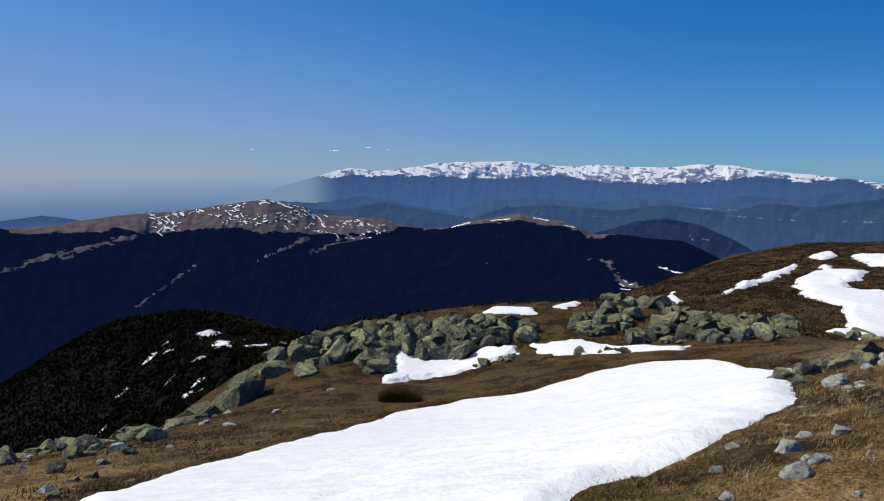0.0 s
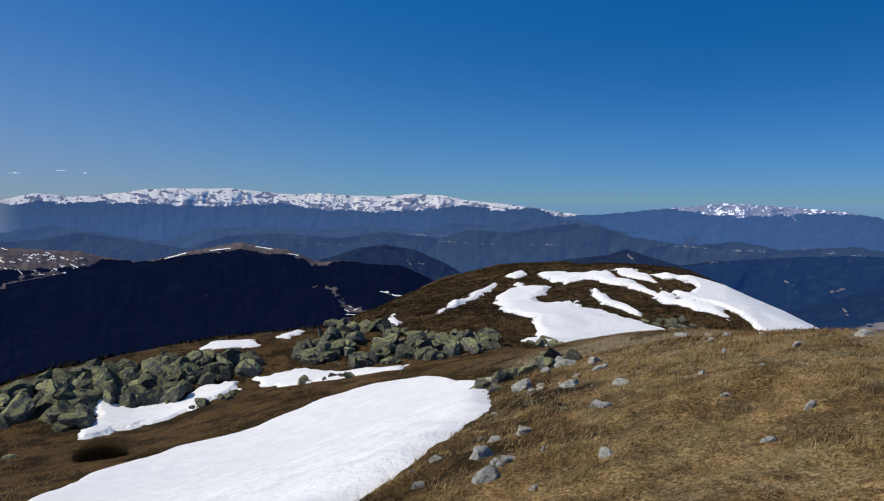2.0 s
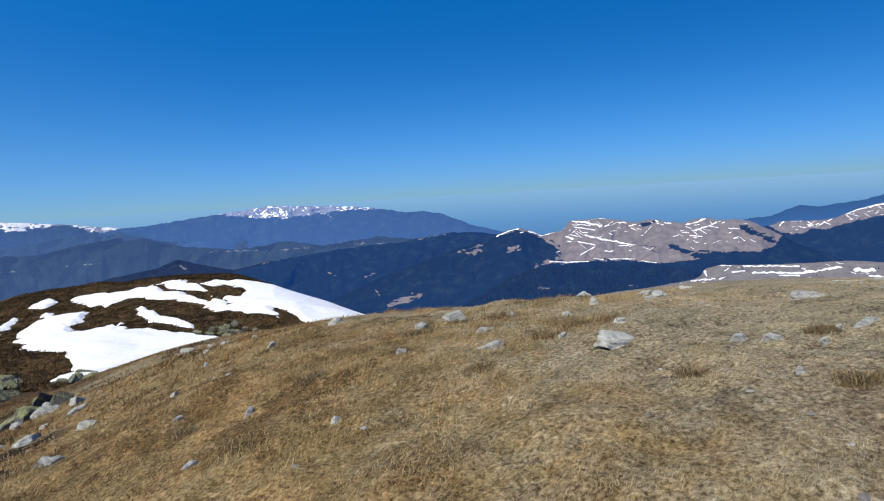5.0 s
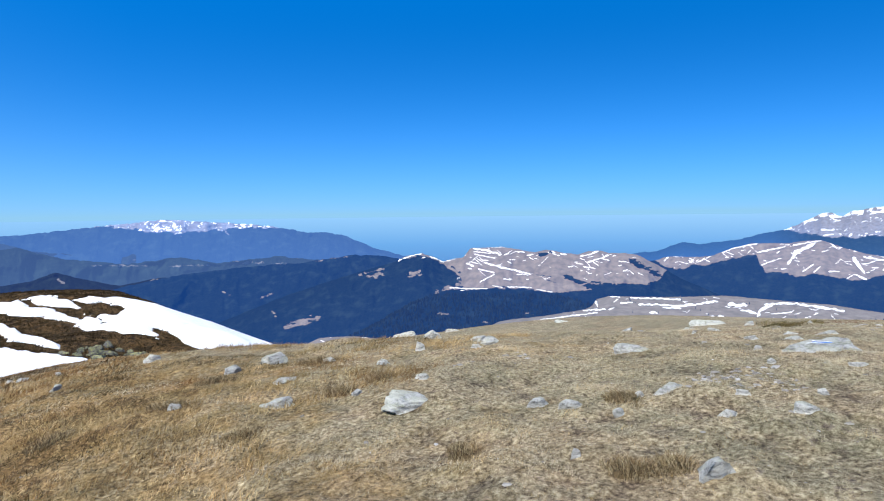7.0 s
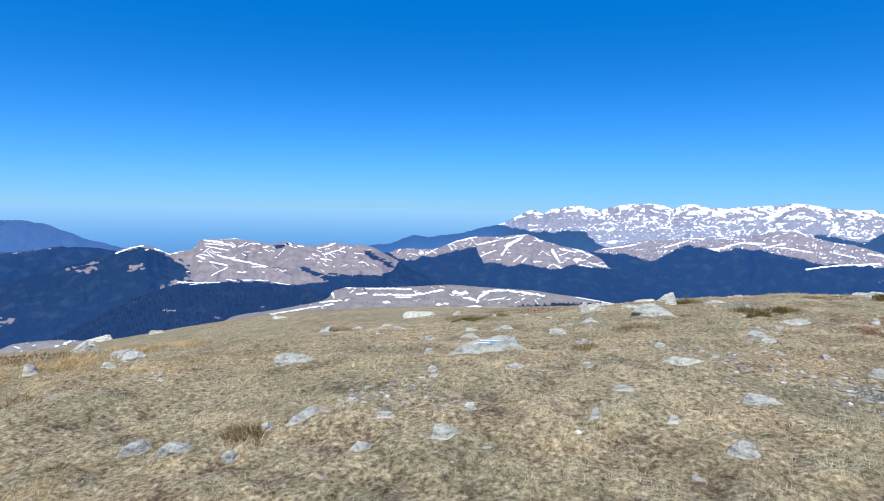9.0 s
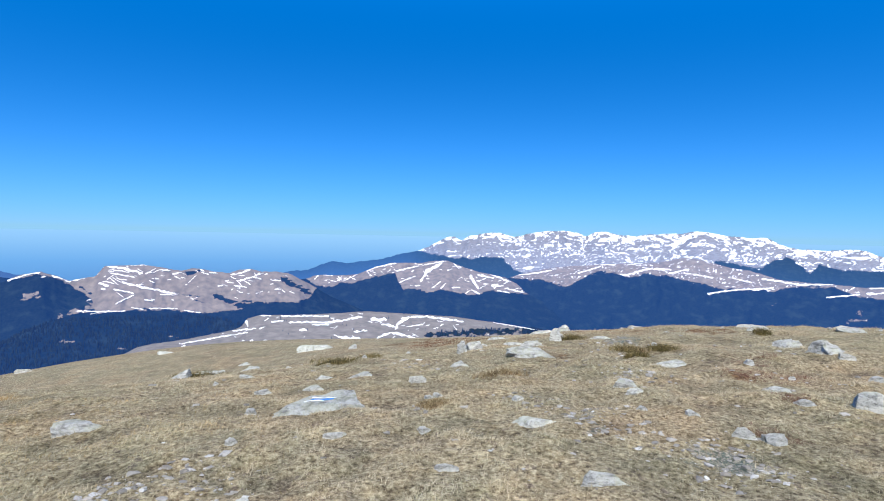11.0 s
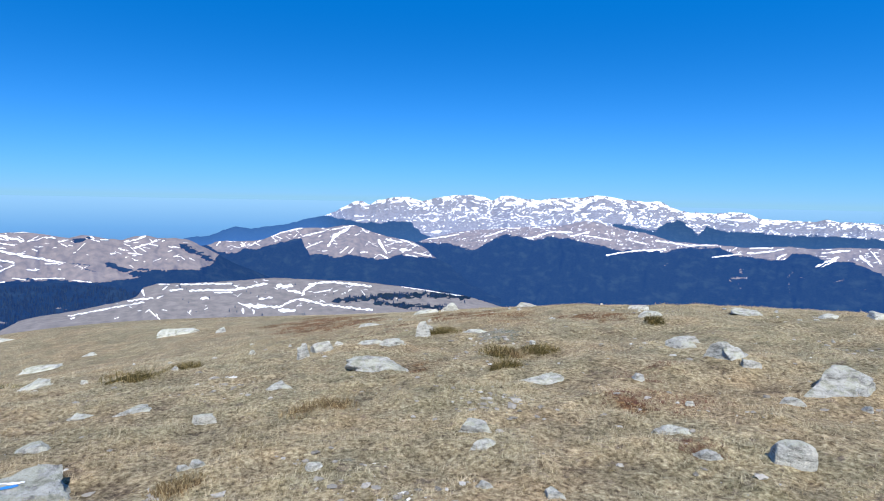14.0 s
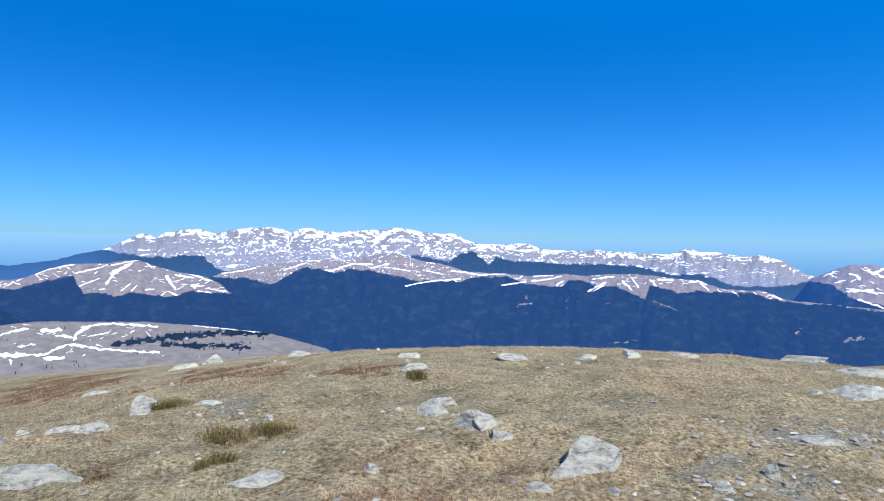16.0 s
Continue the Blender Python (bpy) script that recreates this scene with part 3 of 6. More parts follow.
def on_hill(kept, a, e, lift=0.0):
    """World places on a hillside in given directions."""
    col = np.clip((a - kept["az"][0]) / (kept["az"][1] - kept["az"][0]), 0, len(kept["az"]) - 1.001)
    el, low = np.interp(a, kept["az"], kept["el"]), np.interp(a, kept["az"], kept["low"])
    s = np.clip((el - e) / (el - low), 0.002, 0.999)
    e = el - s * (el - low)
    row = np.interp(s, kept["ways"], np.arange(len(kept["ways"])))
    i, j = np.minimum(row.astype(int), len(kept["ways"]) - 2), col.astype(int)
    u, v = row - i, col - j
    g = kept["r"]
    r = (g[i, j] * (1 - u) + g[i + 1, j] * u) * (1 - v) + (g[i, j + 1] * (1 - u) + g[i + 1, j + 1] * u) * v - lift
    return r * np.sin(np.radians(a)), r * np.cos(np.radians(a)), 1.6 + r * np.tan(np.radians(e))


def snow_strip(kept, stroke, lift, seed_):
    """Vertices and faces of a strip of snow lying along a stroke, with ragged edges and thin ends."""
    half, *way = stroke
    half = 0.68 * half
    pts = np.array(way, float).reshape(-1, 2)
    run = np.concatenate([[0], np.cumsum(np.hypot(*np.diff(pts, axis=0).T))])
    n = max(7, int(run[-1] / 0.07))
    t = np.linspace(0, run[-1], n)
    a, e = np.interp(t, run, pts[:, 0]), np.interp(t, run, pts[:, 1])
    ta, te = np.gradient(a), np.gradient(e)
    size = np.hypot(ta, te) + 1e-9
    ends = np.clip(np.minimum(t, run[-1] - t) / (1.6 * half), 0.12, 1) ** 0.6
    lanes = []
    for side in (-1.0, -0.5, 0.0, 0.5, 1.0):
        wide = side * half * ends * (1.0 + 0.75 * fbm(t / (3.0 * half) + 7.7 * seed_, 0 * t + 3.1 * np.sign(side), 4, 91))
        bow = 0.5 * half * fbm(t / (5.0 * half) + 3.3 * seed_, 0 * t + 0.5, 3, 93)
        lanes.append((a - te / size * (wide + bow), e + ta / size * (wide + bow)))
    la, le = np.array([q[0] for q in lanes]).T, np.array([q[1] for q in lanes]).T
    x, y, z = on_hill(kept, la, le, lift)
    return np.stack([x, y, z], -1).reshape(-1, 3), grid_faces(n, 5)


def snow_strips(kept, strokes, label, lift):
    """Old snow left in a hill's hollows, each strip a thing."""
    for k, stroke in enumerate(strokes):
        co, faces = snow_strip(kept, stroke, lift, k)
        tagged(mesh_object("snow_patch", co, faces, SNOW), label, "snow", "snow on the distant hills")


def snow_specks(kept, count, az, fall, seed_, label, lift, length=(0.08, 0.5), slope=0.0, half=(0.018, 0.045)):
    """Countless short bits of snow strewn below a hill's crest, most near the top and none in the woods."""
    rng = np.random.default_rng(seed_)
    verts, faces, base, made = [], [], 0, 0
    while made < count:
        a = rng.uniform(*az)
        j = int(np.clip((a - kept["az"][0]) / (kept["az"][1] - kept["az"][0]), 0, len(kept["az"]) - 1))
        e = kept["el"][j] - fall * rng.random() ** 1.3 - 0.04
        i = int(np.searchsorted(kept["ways"], (kept["el"][j] - e) / (kept["el"][j] - kept["low"][j])))
        made += 1
        if kept["cover"][min(i, len(kept["ways"]) - 1), j] < 0.45 or fbm(np.array([a / 1.6]), np.array([e / 0.5]), 3, seed_)[0] < -0.1:
            continue
        long, tilt = rng.uniform(*length), slope + rng.normal(0, 0.45)
        co, f = snow_strip(kept, (rng.uniform(*half), a, e, a + long, e + tilt * long), lift, made)
        verts.append(co), faces.append(f + base)
        base += len(co)
    tagged(mesh_object("snow_specks", np.concatenate(verts), np.concatenate(faces), SNOW), label, "snow", kind="stuff")


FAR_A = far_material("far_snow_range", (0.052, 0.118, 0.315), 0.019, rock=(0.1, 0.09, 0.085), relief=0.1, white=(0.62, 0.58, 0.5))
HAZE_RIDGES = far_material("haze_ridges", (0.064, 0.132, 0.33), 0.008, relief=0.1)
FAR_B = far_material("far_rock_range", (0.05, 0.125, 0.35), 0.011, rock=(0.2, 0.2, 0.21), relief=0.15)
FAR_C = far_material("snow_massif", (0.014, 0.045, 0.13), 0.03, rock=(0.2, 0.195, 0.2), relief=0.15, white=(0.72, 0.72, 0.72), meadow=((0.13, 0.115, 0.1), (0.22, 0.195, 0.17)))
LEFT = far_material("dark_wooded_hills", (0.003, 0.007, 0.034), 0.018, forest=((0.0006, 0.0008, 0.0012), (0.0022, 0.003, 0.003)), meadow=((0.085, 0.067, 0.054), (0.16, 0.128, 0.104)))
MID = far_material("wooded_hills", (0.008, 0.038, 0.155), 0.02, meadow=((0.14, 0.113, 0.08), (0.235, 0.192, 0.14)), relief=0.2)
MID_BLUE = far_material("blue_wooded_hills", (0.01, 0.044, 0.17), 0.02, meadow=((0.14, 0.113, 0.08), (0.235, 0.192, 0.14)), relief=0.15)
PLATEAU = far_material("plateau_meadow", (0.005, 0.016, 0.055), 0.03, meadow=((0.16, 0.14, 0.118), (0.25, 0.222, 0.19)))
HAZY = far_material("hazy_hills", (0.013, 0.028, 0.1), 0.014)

MASSIF_WEST = [(84, -4), (85.69, -3.46), (87.47, -3.28), (88.6, -2.8), (89.29, -2.56), (90.66, -2.72), (92.05, -2.52), (93.7, -2.3), (95.36, -1.81), (96.79, -1.5), (97.51, -1.21), (98.47, -0.71), (99.2, -0.31),
    (99.92, -0.31), (100.4, -0.64), (101.1, -0.2), (102.6, 0.12), (103.8, 0.13), (104.5, -0.11), (105, -0.19), (106.5, 0.16), (107.9, 0.37), (109.1, 0.43), (110.3, 0.26), (111, -0.05), (111.7, 0.35), (112.4, 0.41),
    (113.4, 0.19), (115, 0.04), (116, 0.25), (118.7, 0.35), (119.6, 0.54)]
MASSIF_EAST = [(120.7, 0.45), (122.3, 0.22), (123.6, 0.09), (124.8, 0.14), (126.1, -0.52), (127.3, -0.69), (129, -0.76), (130.1, -0.62), (131.3, -0.65), (132.3, -1.11), (134.6, -1.15), (136, -1.19), (136.7, -0.94),
    (137.4, -1.16), (139.2, -1.12), (141, -1.27), (142.7, -1.27), (143.4, -0.98), (143.9, -0.79), (144.9, -0.99), (146.1, -1), (148.2, -1.35), (149.4, -1.14), (150.2, -1.34), (151.1, -1.65), (151.9, -2.18),
    (152.5, -2.54), (153.5, -2.6), (157, -3.4)]
MASSIF_WOODS = [(94.88, -1.62), (96.79, -1.5), (97.51, -1.79), (99.19, -1.96), (101.1, -2.14), (102.6, -1.92), (104, -2.05), (105, -3), (106.5, -3.47), (120.6, -2.43), (121.2, -1.72), (123.2, -2.06), (124.5, -2.22),
    (125.3, -1.61), (126.3, -1.33), (127.2, -1.94), (127.8, -2.5), (128.4, -1.74), (129.4, -2.11), (131.3, -2.07), (133.2, -2.28), (135.1, -2.27), (136.9, -2.21), (139.7, -2.23), (141.5, -2.65), (143.2, -2.91),
    (144.9, -2.85), (145.8, -2.95), (147, -3.57), (149.4, -3.59), (151, -3.51), (152.9, -2.87)]
LONG_CREST = [(97, -6.73), (101, -4.8), (104.1, -3.84), (106, -3.23), (108.4, -2.71), (111.8, -2.38), (114.2, -2.21), (116.5, -2.11), (118.8, -1.61), (120.1, -1.73), (122.3, -2.3), (123.6, -2.45), (124.9, -2.79),
    (125.8, -3.09), (127.4, -3.17), (129.2, -3.21), (131.4, -3.35), (133.2, -3.2), (134.3, -3.12), (135.4, -3.2), (136, -3.22), (137.8, -3.03), (140.1, -2.96), (141.4, -3.05), (143.2, -3.22), (144.9, -3.29),
    (145.7, -3.61), (146.6, -3.89), (148.2, -3.94), (149.4, -3.88), (150.2, -4.1), (151, -4.49), (152.1, -4.59), (154.3, -4.66), (155.8, -4.77), (157.4, -4.85), (165, -5.6), (172, -6.5)]
LONG_WOODS = [(104.5, -3.74), (106, -3.72), (107.5, -3.83), (109.4, -4.33), (110.1, -3.97), (111.1, -3.36), (112.3, -2.85), (113.7, -3.13), (114.6, -3.3), (116, -2.96), (117.4, -3.08), (118.8, -3.39), (120.2, -3.59),
    (121.7, -3.88), (123.2, -4.02), (125.2, -3.91), (127, -3.54), (129.2, -3.38), (130.6, -4.03), (132.9, -4.1), (134, -4.22), (134.4, -3.79), (135.1, -3.55), (136, -3.74), (136.9, -4.09), (138.3, -4),
    (139.7, -4.55), (140.8, -4.97), (141.1, -3.9), (142.1, -3.99), (143.2, -4.31), (145.3, -4.13), (146.6, -4.16), (149, -4.04), (149.8, -4.43), (151, -4.62), (152.5, -4.66), (155.1, -4.7), (157.4, -4.93)]
LONG_SNOW_A = [(0.065, 105.04, -3.48, 106.98, -3.22, 108.19, -2.96), (0.065, 109.39, -2.44, 111.3, -2.35, 113.44, -2.33), (0.086, 114.16, -3.26, 116.02, -2.58, 117.86, -2.6), (0.086, 117.64, -2.94, 119.22, -2.49),
    (0.065, 120.62, -4.42, 122.38, -4.04, 125.16, -3.73), (0.086, 123.89, -3.95, 125.37, -3.68), (0.086, 124.5, -3.03, 127.02, -3.36, 129.24, -3.21), (0.065, 128.88, -4.23, 131.02, -3.84),
    (0.086, 131.4, -3.78, 132.9, -3.59, 133.99, -3.3), (0.107, 133.48, -4.16, 134.18, -3.63), (0.086, 136.52, -4.51, 137.45, -3.97), (0.065, 118.78, -2.82, 121.03, -3.11), (0.065, 122.35, -3.08, 123.87, -3.36),
    (0.065, 110.36, -3.14, 112.26, -2.51)]
LONG_SNOW_B = [(0.065, 131.57, -3.35, 133.26, -3.28), (0.086, 136.13, -4.54, 137.63, -3.69), (0.086, 138.9, -3.51, 139.78, -4.32), (0.086, 139.57, -3.16, 140.26, -4.07), (0.129, 141.09, -3.34, 141.68, -3.87),
    (0.107, 141.66, -3.32, 142.97, -3.36), (0.129, 144.14, -3.45, 145.32, -3.32), (0.065, 144.9, -3.42, 145.67, -4.07), (0.107, 150.28, -4.19, 150.9, -4.5), (0.043, 146.25, -3.95, 146.59, -4.16),
    (0.086, 136.48, -3.49, 138.31, -3.2)]
LONG_GLADES_A = [(0.172, 130.4, -5.82, 131.47, -5.67), (0.129, 130.99, -5.14, 131.16, -5.43), (0.086, 134.37, -5.38, 134.61, -5.11), (0.086, 135.16, -5.41, 135.52, -5.47), (0.043, 130.92, -6.22, 131.13, -6.73),
    (0.065, 125.33, -5.04, 125.62, -4.85), (0.086, 139.27, -5.87, 139.73, -6.22), (0.065, 141.49, -5.12, 143.25, -5.77), (0.086, 141.95, -6.29, 142.83, -6.52), (0.107, 137.97, -8.81, 141.11, -8.17),
    (0.129, 151.44, -7.41, 152.18, -6.71), (0.172, 155.11, -7.2, 156.16, -6.98), (0.065, 124.61, -6.92, 124.86, -7.39), (0.065, 129.69, -6.89, 130.17, -6.69), (0.065, 134.43, -5.93, 134.54, -6.63),
    (0.065, 113.79, -8.91, 114.27, -9.19)]
LONG_GLADES_B = [(0.065, 117.86, -9.46, 118.24, -9.65), (0.065, 137.44, -5.58, 138.12, -5.32)]
RIGHT_CREST = [(151.4, -4.86), (152.3, -3.52), (152.8, -2.78), (153.6, -2.45), (154.3, -2.08), (155.3, -1.71), (156.4, -1.63), (157.3, -1.79), (161, -2.5), (166, -2.2), (172, -3.2)]
RIGHT_WOODS = [(152.5, -2.88), (153.2, -3.05), (154.1, -3.22), (154.7, -3.6), (155.4, -4.1), (156.1, -4.34), (157.4, -4.45), (172, -5)]
RIGHT_SNOW = [
    (0.129, 155.18, -2.33, 155.71, -2.43, 155.89, -2.8), (0.107, 156.32, -2, 157.36, -2.52), (0.065, 153.57, -2.62, 154.46, -2.16), (0.086, 155.04, -3.67, 156.77, -3.44),
    (0.086, 156.57, -2.27, 157.34, -1.95), (0.065, 154.31, -3.08, 155.02, -2.8), (0.086, 155.76, -4.16, 157.42, -4.73), (0.086, 155.03, -3.46, 157.39, -3.65)]
ROUND_CREST = [(84, -4.6), (87.5, -4), (87.95, -3.78), (88.4, -3.73), (90.23, -3.76), (91.61, -3.61), (93.02, -3.02), (94.44, -2.62), (97.06, -2.6), (98.26, -2.35), (99.22, -2.34), (99.94, -2.58), (100.9, -2.95),
    (102.1, -3.28), (104.1, -3.64), (105.3, -4.21), (106, -4.93), (107.5, -5.62), (109.4, -6.55), (112, -7.57)]
ROUND_WOODS = [(87.05, -3.87), (87.72, -4.38), (88.39, -4.66), (89.3, -4.75), (90.22, -4.33), (91.14, -4.46), (92.54, -3.93), (93.96, -3.69), (94.81, -3.57), (95.14, -4.3), (95.47, -4.87), (96.81, -4.77),
    (97.53, -5.06), (98.73, -4.86), (99.7, -4.85), (101.2, -5.23), (102.1, -5.12), (103.1, -4.87), (104.6, -4.95), (106, -5.08)]
ROUND_SNOW_A = [(0.172, 96.95, -4.19, 97.53, -3.32, 98.83, -2.54), (0.065, 92.32, -3.36, 93.26, -2.98, 94.91, -2.62), (0.065, 94.91, -3.33, 96.82, -2.84), (0.065, 99.7, -2.43, 100.28, -3),
    (0.129, 101.25, -3.53, 101.98, -4.74), (0.086, 101.88, -3.52, 103.34, -3.75), (0.086, 102.61, -3.27, 104.56, -4.03), (0.086, 101.4, -4.84, 102.13, -5.17), (0.107, 103.1, -4.38, 104.17, -4.37),
    (0.065, 103.59, -4.82, 104.56, -4.95)]
ROUND_SNOW_B = [(0.065, 104.32, -4.61, 105.93, -4.93), (0.065, 98.73, -4.76, 99.22, -4.27), (0.065, 98.01, -4.76, 98.73, -4.14), (0.065, 99.7, -4.66, 100.43, -4.6), (0.052, 95.14, -4.3, 96.57, -3.72),
    (0.052, 99.22, -3.21, 99.7, -3.06), (0.052, 97.3, -2.74, 99.22, -2.34), (0.086, 87.95, -4.1, 88.31, -3.77), (0.043, 88.63, -3.73, 89.31, -3.76), (0.043, 91.15, -3.85, 91.61, -3.61)]
MEADOW_CREST = [(50, -9), (56, -6.8), (61, -5.3), (65.4, -4.11), (66.31, -3.65), (67.69, -3.41), (68.61, -3.71), (69.52, -4.14), (70.41, -3.96), (71.28, -3.81), (71.9, -3.02), (73.69, -2.98), (74.61, -2.91),
    (75.53, -3.1), (76.48, -3.25), (77.44, -3.44), (78.23, -3.2), (79.03, -3.3), (79.83, -3.49), (81.05, -3.6), (81.89, -3.35), (82.74, -3.27), (83.58, -3.47), (84.88, -3.49), (85.75, -3.59), (86.4, -3.87),
    (87.06, -4.24), (87.95, -4.71), (89.3, -5.5), (92.06, -6.69), (97, -9.23)]
MEADOW_WOODS = [(64.93, -4.03), (66.32, -3.79), (67.69, -3.6), (68.61, -3.8), (69.53, -4.42), (70.45, -5.02), (71.05, -5.6), (71.54, -7.08), (71.77, -6.6), (73.2, -6.52), (74.31, -6.41), (77.35, -6.61),
    (78.93, -6.95), (80.56, -6.76), (82.24, -6.52), (82.88, -6.09), (84.82, -6.06), (86.59, -6.09), (87.71, -5.54), (88.18, -4.8)]
MEADOW_SNOW_A = [(0.065, 70.15, -3.91, 71.02, -3.53, 71.9, -3.06), (0.095, 72.08, -3.02, 73.31, -3.26, 74.58, -3.63), (0.052, 72.23, -3.56, 74.02, -3.91), (0.086, 73.1, -4.3, 74.73, -4.74, 77, -5.25),
    (0.065, 72.54, -4.82, 73.98, -5.17), (0.056, 73.97, -5.3, 72.68, -5.95), (0.065, 74.7, -5.67, 75.37, -5.79), (0.129, 71.5, -4.36, 72.2, -4.6), (0.065, 71.66, -4.78, 72.01, -4.8),
    (0.065, 74.77, -3.64, 75.22, -3.52), (0.065, 75.72, -3.32, 76.59, -3.42), (0.065, 76.74, -3.69, 77.44, -3.57), (0.043, 78.04, -3.19, 78.32, -3.11), (0.065, 78.83, -3.29, 79.14, -3.48)]
MEADOW_SNOW_B = [(0.052, 79.54, -3.53, 80.15, -3.63), (0.077, 81.17, -3.74, 81.88, -3.66, 82.74, -3.27), (0.077, 81.87, -4.25, 83.58, -3.69), (0.052, 82.93, -3.95, 83.65, -4.11), (0.065, 83.88, -3.74, 84.14, -3.66),
    (0.052, 80.2, -4.66, 80.62, -4.62), (0.052, 80.75, -4.27, 81.04, -4.23), (0.052, 81.44, -4.64, 82.49, -4.76), (0.052, 75.84, -5.29, 76.8, -5.29), (0.052, 84.34, -4.16, 85.21, -4.23),
    (0.043, 81.23, -5, 81.44, -4.91), (0.043, 81.85, -5.24, 82.18, -5.2), (0.056, 70.05, -6.41, 71.77, -6.52, 73.38, -6.53), (0.043, 73.76, -6.26, 74.68, -6.43)]
MEADOW_SNOW_C = [(0.052, 75.05, -6.37, 77.16, -6.43), (0.043, 77.54, -6.58, 78.93, -6.82), (0.043, 70.9, -6.67, 71.59, -6.67), (0.065, 86.19, -3.69, 86.85, -3.97), (0.056, 70.83, -3.81, 71.53, -3.63),
    (0.052, 72.42, -3.32, 73.67, -3.52), (0.052, 72.75, -4, 73.47, -4.14), (0.043, 73.69, -2.98, 75.16, -2.96), (0.065, 65.63, -4.06, 66.78, -3.63, 67.69, -3.46), (0.086, 68.38, -3.71, 69.52, -4.14, 70.63, -3.9),
    (0.043, 67.7, -3.83, 68.06, -3.77)]
MEADOW_GLADES = [
    (0.2, 68.81, -6.79, 70.5, -6.37, 71.46, -5.99),
    (0.172, 63.09, -5.39, 64.27, -5.2), (0.258, 66.6, -5.2, 67.51, -5.07), (0.086, 62.37, -5.18, 64.48, -4.67), (0.258, 56.2, -9.38, 58.62, -8.68),
    (0.086, 69.9, -8.07, 70.35, -8.18), (0.086, 72.15, -8.84, 72.59, -9.03), (0.086, 70.7, -5.71, 71.16, -6.01), (0.086, 54.94, -8.02, 55.24, -8.4)]
MEADOW_GROVES = [(0.172, 77.74, -3.75, 78.82, -3.43), (0.052, 77, -5.25, 78.77, -5.49), (0.172, 79.86, -5.36, 81.41, -6.03), (0.301, 81.82, -6.23, 86.58, -6.56), (0.215, 85.3, -4.04, 87.49, -5.27),
    (0.086, 70.13, -4.51, 70.96, -5.16), (0.258, 69.27, -5.08, 70.43, -5.54), (0.043, 78.36, -5.74, 79.35, -6.05)]
PLATEAU_CREST = [(72.12, -10.45), (74.34, -9.34), (75.47, -9.13), (77.4, -8.93), (79.4, -8.62), (81.47, -8.25), (82.23, -7.93), (82.58, -7.37), (83.61, -7.05), (85.78, -7.08), (88.01, -7.03), (90.29, -6.92),
    (92.61, -6.75), (94.97, -6.9), (97.36, -7), (99.77, -7.1), (102.2, -7.37), (104.6, -7.64), (107.1, -7.99), (108.8, -8.19), (110.5, -8.61), (114, -9.63), (118, -12)]
PLATEAU_WOODS = [(60, -15), (120, -15)]
PLATEAU_GROVES = [(0.3, 97.8, -8.69, 101.62, -8.36, 105.88, -8.18, 108.99, -8.36), (0.21, 101.21, -8.97, 107.66, -9.35), (0.13, 105.65, -7.72, 106.75, -7.83)]
PLATEAU_SNOW_A = [(0.172, 82.54, -7.41, 82.74, -8), (0.077, 81.47, -8.3, 83.37, -8.17), (0.107, 77.58, -9.46, 77.9, -9.35), (0.077, 83.4, -7.04, 84.56, -7.13), (0.077, 84.55, -7.63, 85.56, -7.53),
    (0.077, 85.34, -7.16, 89.37, -7.19), (0.095, 85.99, -7.68, 89.82, -7.71), (0.077, 87.91, -7.91, 89.36, -7.89), (0.12, 89.59, -7.66, 92.14, -7.22), (0.129, 86.87, -8.3, 87.54, -8.37),
    (0.193, 89.81, -8.69, 90.81, -9.18), (0.193, 90.49, -8.98, 93.06, -9.26), (0.107, 90.95, -9.32, 91.09, -9.7), (0.107, 90.17, -9.16, 90.25, -9.68)]
PLATEAU_SNOW_B = [(0.172, 93.05, -9.36, 94.47, -9.51), (0.095, 91.43, -8.49, 92.59, -8.4), (0.15, 92.84, -7.41, 94.25, -7.47), (0.15, 93.78, -7.8, 94.96, -8.09), (0.172, 94.96, -8.28, 95.34, -7.62, 96.01, -7.33),
    (0.103, 95.44, -7.33, 97.36, -7.14, 99.28, -7.34, 100.84, -7.48), (0.107, 93.06, -9.22, 94.48, -8.56, 95.19, -8.62, 96.87, -9.01, 99.28, -9.35, 100.98, -9.5), (0.06, 103.27, -7.46, 104.63, -7.68, 108.52, -8.2),
    (0.06, 83.05, -9.01, 83.56, -9.62), (0.077, 83.56, -9.4, 83.89, -9.91), (0.043, 80.13, -8.8, 81.25, -8.64), (0.077, 86.05, -9.52, 86.18, -9.21), (0.06, 83.59, -8.18, 84.11, -8.02),
    (0.052, 95.91, -8.04, 97.35, -7.81)]
PLATEAU_SNOW_C = [(0.065, 82.73, -8.45, 77.39, -9.23)]
SPRUCE_CREST = [(58, -12), (63.71, -9.51), (66.47, -7.95), (68.74, -6.98), (70.14, -6.56), (71.86, -6.67), (73.65, -6.57), (75.5, -6.59), (77.42, -6.77), (79.4, -7.13), (81.03, -7.52), (82.48, -8.04), (83.96, -8.83),
    (92, -12.3)]
BROWN_CREST = [(-62, -5.2), (-50, -4.8), (-40, -4.4), (-33.78, -3.84), (-31.71, -3.87), (-29.89, -3.75), (-28.38, -3.47), (-26.44, -3.24), (-24.03, -3.06), (-21.97, -3.03), (-20.26, -2.85), (-18.51, -2.57), (-16.29,
    -2.34), (-14.7, -2.18), (-13.11, -2.58), (-11.73, -2.85), (-10.81, -3.48), (-8.92, -3.66), (-7.01, -3.88), (-5.09, -4), (-3.88, -4.41), (-2.18, -4.77), (0.26, -5.22), (5.62, -6.59)]
